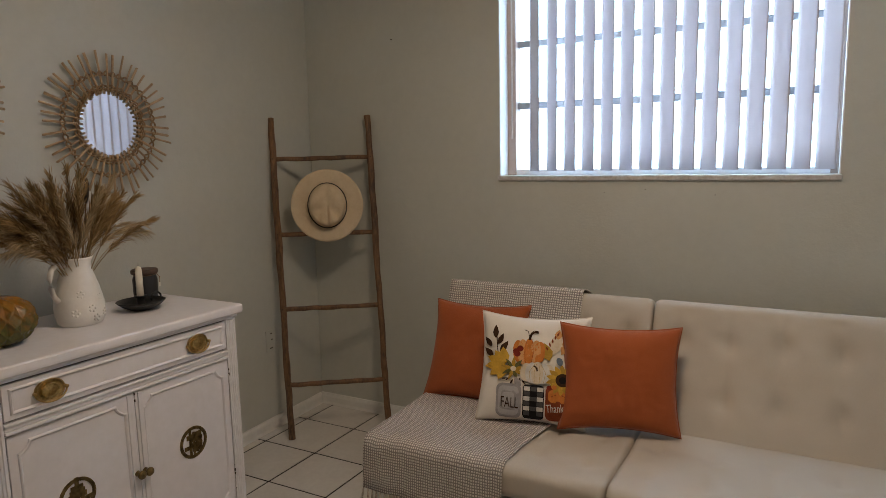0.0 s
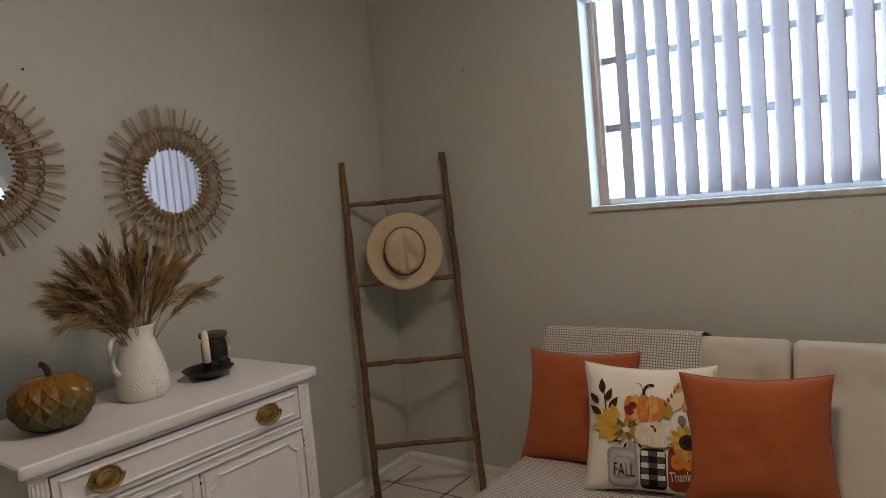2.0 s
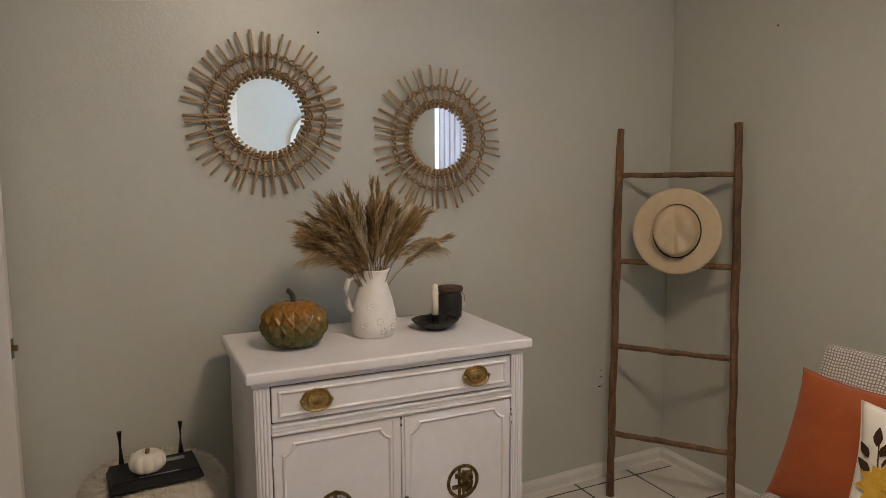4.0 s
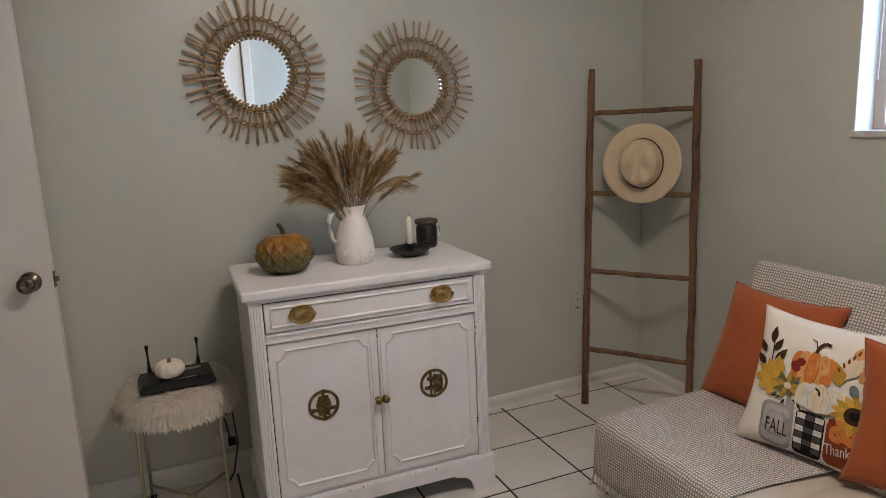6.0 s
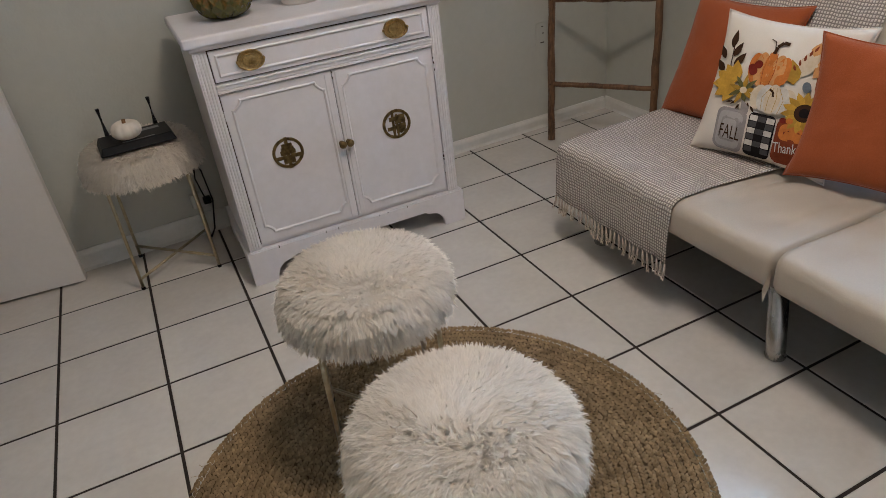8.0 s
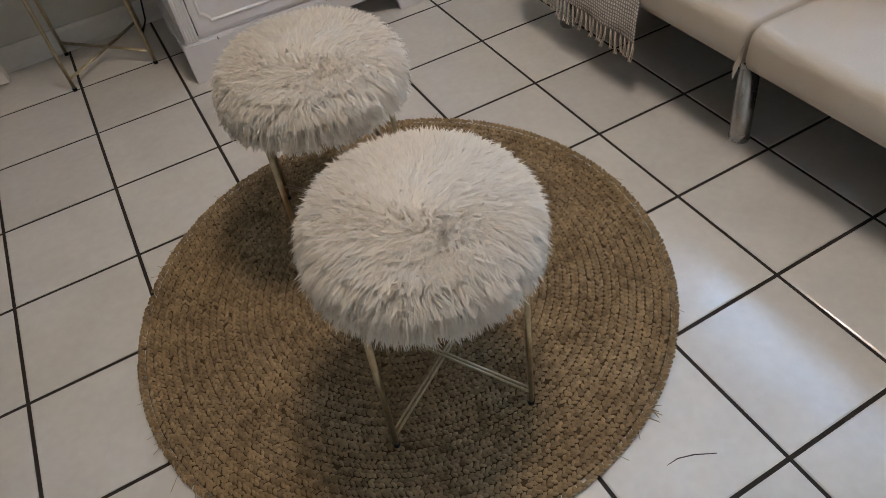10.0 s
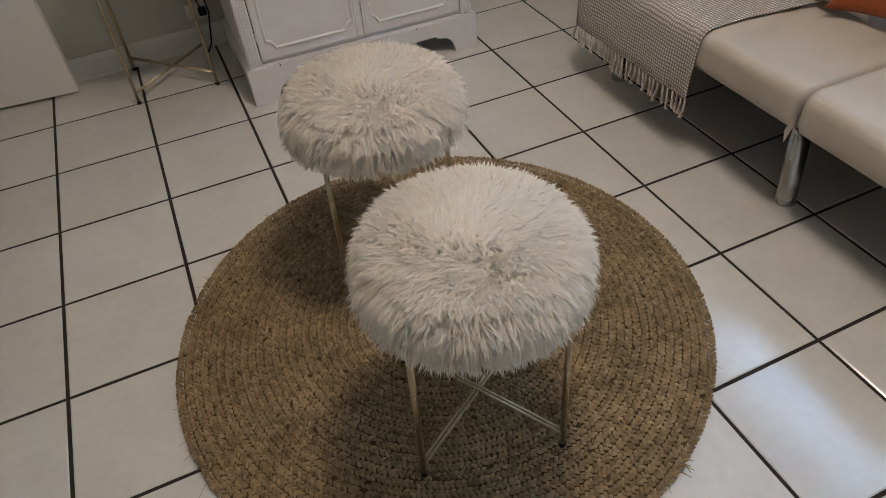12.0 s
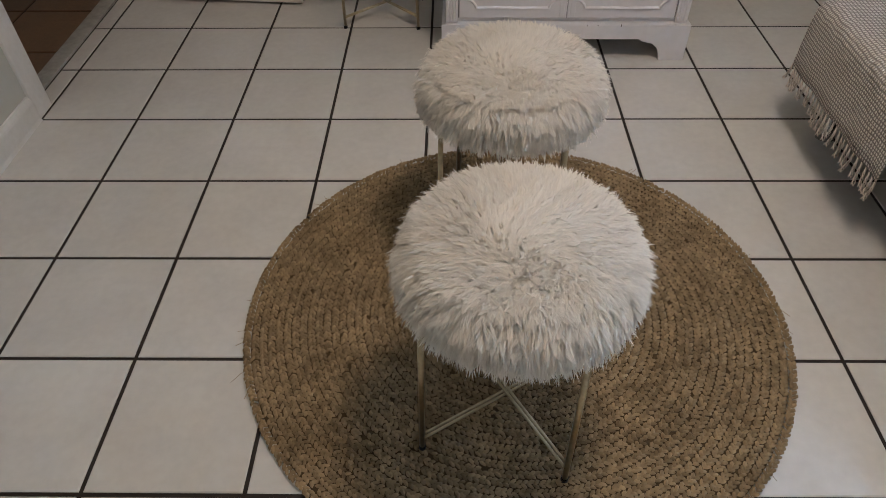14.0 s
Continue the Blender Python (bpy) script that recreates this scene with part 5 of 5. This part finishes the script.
def build_bouquet():
    bq = thing("dried_grass", "bunch of dried wheat and pampas grass in the pitcher", "dried flowers", pose(-0.447, 1.222, TOP + 0.14))
    rng = np.random.default_rng(12)
    for s in range(92):
        pale = s % 5 == 2
        wisp = s % 13 == 6
        ang = rng.uniform(0, 2 * np.pi)
        # most lean to one side, a few to the other, some stand up
        u = rng.random()
        tx = rng.uniform(-1.35, -0.45) if u < 0.50 else rng.uniform(-0.45, 0.30) if u < 0.82 else rng.uniform(0.30, 1.0)
        ty = rng.uniform(-0.75, 0.35)
        L = rng.uniform(0.27, 0.385) * (1 - 0.08 * abs(tx))
        if wisp:
            tx, L = (-1.3 if s % 2 else 1.15) * rng.uniform(0.8, 1.0), rng.uniform(0.27, 0.32)
        d = np.array([tx * 0.48, ty * 0.42, 1.0])
        d /= np.linalg.norm(d)
        p = np.array([0.018 * np.cos(ang), 0.018 * np.sin(ang), -0.03])
        pts = [p.copy()]
        n = 12
        for k in range(n):
            sag = 0.045 * abs(tx) * k / n + (0.13 * (k / n) ** 2 if wisp else 0)
            d = d + np.array([tx * (0.075 if k > 3 else 0.03), ty * 0.035, -sag]) + rng.normal(0, 0.018, 3)
            d /= np.linalg.norm(d)
            p = p + d * L / n
            p[1] = min(p[1], 0.235)
            pts.append(p.copy())
        kind = "grasspale" if pale or wisp else "grass"
        bm = tube([tuple(q) for q in pts], 0.0013, 4, taper=[1 - 0.06 * k for k in range(n + 1)])
        stem = part("stalk", bm, kind, bq)
        # plume of fine bent hairs
        V, F = [], []
        start = 0.40 if not wisp else 0.5
        for h in range(120 if wisp else 190):
            t = start + (1 - start) * rng.random() ** 0.85
            i = min(n - 1, int(t * n))
            q = pts[i] + (pts[i + 1] - pts[i]) * (t * n - i)
            ax = pts[i + 1] - pts[i]
            ax /= np.linalg.norm(ax)
            rnd = rng.normal(0, 1, 3)
            o = rnd - ax * (rnd @ ax)
            o /= np.linalg.norm(o)
            full = math.sin(math.pi * min(1, (t - start) / (1 - start) * 0.8 + 0.12))
            ln = rng.uniform(0.030, 0.070) * (0.55 + 0.45 * full)
            dd = ax + o * rng.uniform(0.08, 0.42) * (1.3 if kind == "grasspale" else 1.0)
            dd /= np.linalg.norm(dd)
            w = rng.uniform(0.0005, 0.0013)
            sd = np.cross(dd, rng.normal(0, 1, 3))
            sd /= np.linalg.norm(sd) + 1e-9
            droop = np.array([0, 0, -1.0]) * ln * (0.55 if wisp else rng.uniform(0.02, 0.30))
            b = len(V)
            a1 = q + dd * ln * 0.45 + droop * 0.15
            a2 = q + dd * ln * 0.78 + droop * 0.5
            tip = q + dd * ln + droop
            for e in (a1, a2, tip):
                e[1] = min(e[1], 0.262)
            V += [tuple(q - sd * w * 0.6), tuple(q + sd * w * 0.6), tuple(a1 + sd * w), tuple(a1 - sd * w), tuple(a2 + sd * w * 0.6), tuple(a2 - sd * w * 0.6), tuple(tip)]
            F += [(b, b + 1, b + 2, b + 3), (b + 3, b + 2, b + 4, b + 5), (b + 5, b + 4, b + 6)]
        raw("ear", V, F, kind, stem)
    # one dark cattail stands up among them
    spike = part("stalk", tube([(0.01, 0.0, -0.03), (0.030, -0.012, 0.14), (0.042, -0.02, 0.245)], 0.0018, 5), "cork", bq)
    part("ear", tube([(0.040, -0.019, 0.232), (0.043, -0.020, 0.254), (0.047, -0.021, 0.290), (0.049, -0.021, 0.306)], 0.0085, 8, taper=[0.5, 1, 0.9, 0.3]), "stem", spike, "dark brown seed head", True)


build_bouquet()


def build_candle():
    ch = thing("candle_holder", "black dish candle holder with an ivory taper candle", "candle holder", pose(-0.237, 1.215, TOP))
    part("dish", lathe([(0, 0), (0.034, 0), (0.040, 0.004), (0.060, 0.014), (0.074, 0.026), (0.078, 0.030), (0.076, 0.031), (0.058, 0.019), (0.036, 0.010), (0, 0.009)], 48), "black", ch, smooth=True)
    part("socket", lathe([(0.016, 0.009), (0.013, 0.016), (0.0135, 0.040), (0.020, 0.044), (0.0205, 0.047), (0.0115, 0.047), (0.0112, 0.03)], 24), "black", ch, smooth=True)
    loop = [(0.060 + 0.020 * math.cos(a), 0.0, 0.030 + 0.018 * math.sin(a)) for a in [math.pi * 1.15 - 2 * math.pi * k / 16 for k in range(13)]]
    part("finger_loop", tube(loop, 0.0035, 8), "black", ch, smooth=True)
    cd = part("candle", lathe([(0, 0.031), (0.0115, 0.031), (0.0113, 0.10), (0.0108, 0.132), (0.0085, 0.142), (0.003, 0.147), (0, 0.148)], 20), "wax", ch, "ivory wax taper", True)
    part("wick", tube([(0, 0, 0.147), (0.001, 0, 0.156)], 0.0008, 5), "black", cd)


build_candle()


def build_jar():
    jr = thing("candle_jar", "small black candle jar with a rusty lid and tag", "jar", pose(-0.118, 1.345, TOP))
    part("body", lathe([(0, 0), (0.036, 0), (0.040, 0.005), (0.042, 0.03), (0.042, 0.075), (0.038, 0.088), (0.036, 0.094), (0, 0.094)], 40), "black", jr, smooth=True)
    part("lid", lathe([(0, 0.0945), (0.044, 0.0945), (0.046, 0.098), (0.046, 0.106), (0.044, 0.110), (0.030, 0.111), (0, 0.109)], 40), "rust", jr, "dark rusty metal lid", True)
    part("string", tube([(0.037 * math.cos(a), 0.037 * math.sin(a), 0.090) for a in [2 * math.pi * k / 24 for k in range(24)]] , 0.0014, 5, closed=True), "cork", jr)
    part("tag", tube([(0.040, -0.012, 0.090), (0.050, -0.016, 0.075), (0.048, -0.016, 0.055)], 0.0012, 5), "cork", jr)
    part("paper_tag", move(box(-0.006, 0.006, -0.0006, 0.0006, -0.016, 0.0), pose(0.048, -0.017, 0.056, 0, 10, 30)), "linen", jr)


build_jar()

# ---- router and small pumpkin on the stool by the wall ----
SEATZ = 0.512
rt_ = thing("router", "black wireless router with two upright antennas on a fur stool", "router", pose(-1.092, 1.290, SEATZ, 0, 0, 4))
bm = box(-0.122, 0.122, -0.078, 0.078, 0.0, 0.028, 0.004)
for v in bm.verts:
    if v.co.z > 0.014:
        v.co.x *= 0.93
        v.co.y *= 0.88
part("case", bm, "plastic", rt_)
for x in (-0.080, 0.082):
    part("antenna", tube([(x, 0.066, 0.012), (x, 0.072, 0.03), (x * 1.02, 0.074, 0.122)], 0.0068, 8, taper=[1.2, 1.15, 1.0]), "plastic", rt_, smooth=True)
part("sticker", box(0.025, 0.085, 0.018, 0.042, 0.0283, 0.0287), "alu", rt_, "pale sticker on the case")
part("label_strip", box(-0.045, 0.060, -0.060, -0.054, 0.0283, 0.0287), "alu", rt_)

wp = thing("small_pumpkin", "small white fabric pumpkin sitting on the router", "pumpkin", pose(-1.110, 1.262, SEATZ + 0.0285))
V, F = [], []
na, nz = 64, 16
for i in range(nz + 1):
    t = math.pi * (0.04 + 0.92 * i / nz)
    for k in range(na):
        a = 2 * math.pi * k / na
        r = 0.050 * math.sin(t) ** 0.75 * (0.88 + 0.12 * abs(math.sin(a * 5)) ** 0.6)
        V.append((r * math.cos(a), r * math.sin(a), 0.031 + 0.031 * math.cos(t) - (0.008 if i < 2 else 0)))
for i in range(nz):
    for k in range(na):
        j = (k + 1) % na
        F.append((i * na + k, (i + 1) * na + k, (i + 1) * na + j, i * na + j))
F.append(tuple(range(na)))
F.append(tuple(nz * na + k for k in range(na))[::-1])
raw("body", V, F, "whitepump", wp, True)
part("stem", tube([(0, 0, 0.050), (0.002, 0, 0.066)], 0.006, 8), "cork", wp)

# cables and socket behind the stool
sk = thing("power_socket", "white wall socket box above the baseboard", "socket", pose(-0.945, wall_a(-0.945), 0.15, 0, 0, math.degrees(SKEW)))
part("plate", box(-0.04, 0.04, -0.022, -0.001, -0.03, 0.03, 0.004), "trim", sk)
part("plug", box(0.005, 0.035, -0.045, -0.0225, -0.015, 0.015, 0.005), "plastic", sk)
cb = thing("power_cable", "black power cables hanging behind the stool", "cable")
part("cord", tube([(-1.00, 1.36, 0.50), (-0.955, 1.40, 0.44), (-0.93, 1.42, 0.36), (-0.945, 1.45, 0.27), (-0.93, 1.47, 0.17), (-0.925, 1.482, 0.15)], 0.0032, 6), "plastic", cb, smooth=True)
part("cord", tube([(-1.02, 1.37, 0.50), (-0.97, 1.41, 0.42), (-0.915, 1.44, 0.30), (-0.905, 1.46, 0.16), (-0.93, 1.46, 0.04), (-0.96, 1.44, 0.005)], 0.0032, 6), "plastic", cb, smooth=True)

# old socket plate painted over near the ladder
op = thing("blank_plate", "painted-over socket plate with screw holes in the wall", "socket plate", pose(0.750, wall_a(0.750), 0.458, 0, 0, math.degrees(SKEW)))
part("plate", box(-0.03, 0.03, -0.004, -0.0005, -0.055, 0.055, 0.002), "wall", op)
for x, z, w in ((0.006, 0.036, 0.005), (0.010, 0.005, 0.005), (0.004, -0.038, 0.011)):
    part("hole", box(x - w, x + w, -0.006, -0.0042, z - 0.002, z + 0.002), "chip_gap", op)

# nails left in the walls; the three under the window stand for small holes
for x, z in ((-0.51, 1.845),):
    nl = thing("nail", "small dark nail head or nail hole in the wall", "nail", pose(x, wall_a(x), z), "nails")
    part("head", tube([(0, 0.0, 0), (0, -0.006, 0)], 0.0035, 8), "chip_gap", nl)
for y, z in ((1.075, 1.925), (0.02, 1.19), (-0.15, 1.205), (-0.42, 1.185)):
    nl = thing("nail", "small dark nail head or nail hole in the wall", "nail", pose(XW, y, z), "nails")
    part("head", tube([(0, 0, 0), (-0.005, 0, 0)], 0.003 if z > 1.5 else 0.0018, 8), "chip_gap", nl)

# ---- arched mirror on the wall opposite ----
am = thing("arched_mirror", "arched white window-pane mirror with an autumn garland", "mirror", pose(0.60, YB, 1.30, 0, 0, 180))


def arch(r, h, k=24):
    return [(-r, 0)] + [(r * math.cos(math.pi - math.pi * i / k), h + r * math.sin(math.pi * i / k)) for i in range(k + 1)] + [(r, 0)]


part("glass", prism(arch(0.26, 0.30), -0.020, -0.012), "mirror", am)
out_, in_ = arch(0.29, 0.30), arch(0.25, 0.30)
bm = bmesh.new()
for a, b, c_, e in zip(out_, out_[1:], in_, in_[1:]):
    vs = [[bm.verts.new((p[0], yy, p[1])) for p in (a, b, e, c_)] for yy in (-0.035, -0.001)]
    for q in range(4):
        bm.faces.new((vs[0][q], vs[0][(q + 1) % 4], vs[1][(q + 1) % 4], vs[1][q]))
    bm.faces.new(vs[0])
    bm.faces.new(vs[1][::-1])
bmesh.ops.recalc_face_normals(bm, faces=bm.faces[:])
part("frame", bm, "trim", am)
for k in (45, 90, 135):
    part("bar", tube([(0.08 * math.cos(radians(k)), -0.026, 0.30 + 0.08 * math.sin(radians(k))), (0.255 * math.cos(radians(k)), -0.026, 0.30 + 0.255 * math.sin(radians(k)))], 0.007, 6), "trim", am)
part("bar", box(-0.255, 0.255, -0.033, -0.021, 0.292, 0.308, 0.002), "trim", am)
part("bar", tube([(0.08 * math.cos(math.pi * i / 12), -0.026, 0.30 + 0.08 * math.sin(math.pi * i / 12)) for i in range(13)], 0.007, 6), "trim", am)
for x in (-0.09, 0.09):
    part("bar", box(x - 0.007, x + 0.007, -0.032, -0.022, 0.01, 0.29, 0.002), "trim", am)
rng = random.Random(6)
bm = bmesh.new()
for k in range(16):
    mm = Matrix.Translation((rng.uniform(-0.07, 0.05), -0.050 + rng.uniform(-0.012, 0.01), 0.29 + rng.uniform(-0.03, 0.045))) @ Matrix.Diagonal((0.022, 0.012, 0.018, 1))
    bmesh.ops.create_icosphere(bm, subdivisions=1, radius=1.0, matrix=mm)
part("garland", bm, "orange", am, "small orange autumn garland")

# ---- floor tiles ----
T, J = 0.305, 0.0088
tile_cache = {}


def tile_mesh(w, d, material, h=0.006):
    key = (round(w, 3), round(d, 3), material)
    if key not in tile_cache:
        e = 0.003
        vs = [(-w / 2, -d / 2, -h), (w / 2, -d / 2, -h), (w / 2, d / 2, -h), (-w / 2, d / 2, -h), (-w / 2, -d / 2, -0.0015), (w / 2, -d / 2, -0.0015), (w / 2, d / 2, -0.0015), (-w / 2, d / 2, -0.0015), (-w / 2 + e, -d / 2 + e, 0), (w / 2 - e, -d / 2 + e, 0), (w / 2 - e, d / 2 - e, 0), (-w / 2 + e, d / 2 - e, 0)]
        fs = [(8, 9, 10, 11)]
        for a in range(4):
            b = (a + 1) % 4
            fs += [(a, b, b + 4, a + 4), (a + 4, b + 4, b + 8, a + 8)]
        me = bpy.data.meshes.new("tile")
        me.from_pydata(vs, [], fs)
        me.materials.append(M[material])
        tile_cache[key] = me
    return tile_cache[key]


def lay(parent, x_lo, x_hi, y_lo, y_hi, pitch, ox, oy, material, z=0.0):
    rng = random.Random(21)
    for i in range(math.floor((x_lo - ox) / pitch), math.ceil((x_hi - ox) / pitch)):
        for j in range(math.floor((y_lo - oy) / pitch), math.ceil((y_hi - oy) / pitch)):
            xa, xb = max(x_lo, ox + i * pitch + J / 2), min(x_hi, ox + (i + 1) * pitch - J / 2)
            ya, yb = max(y_lo, oy + j * pitch + J / 2), min(y_hi, oy + (j + 1) * pitch - J / 2)
            if xb - xa < 0.01 or yb - ya < 0.01:
                continue
            ob = new("tile", tile_mesh(xb - xa, yb - ya, material))
            ob.parent = parent
            ob.matrix_world = pose((xa + xb) / 2, (ya + yb) / 2, z + rng.uniform(-0.0003, 0.0003), rng.uniform(-0.06, 0.06), rng.uniform(-0.06, 0.06))


lay(floor, XL, XW, YB, 1.60, T, 0.0, 0.0, "tile")
lay(floor, XL - 0.052, -7 * T, DY[0] + 0.013, DY[1] - 0.006, T, 0.0, 0.0, "tile")
lay(bpy.data.objects["floor_hall"], XL - 1.6, XL - 0.12, -0.2, 1.5, 0.33, 0.1, 0.05, "terracotta", -0.002)
part("scuff_mark", tube([(-0.495, -0.812, 0.0002), (-0.470, -0.812, 0.0002), (-0.440, -0.822, 0.0002), (-0.405, -0.841, 0.0002)], 0.0013, 6, taper=[0.4, 0.8, 1, 0.7]), "chip_gap", floor, "thin dark scuff on a tile")
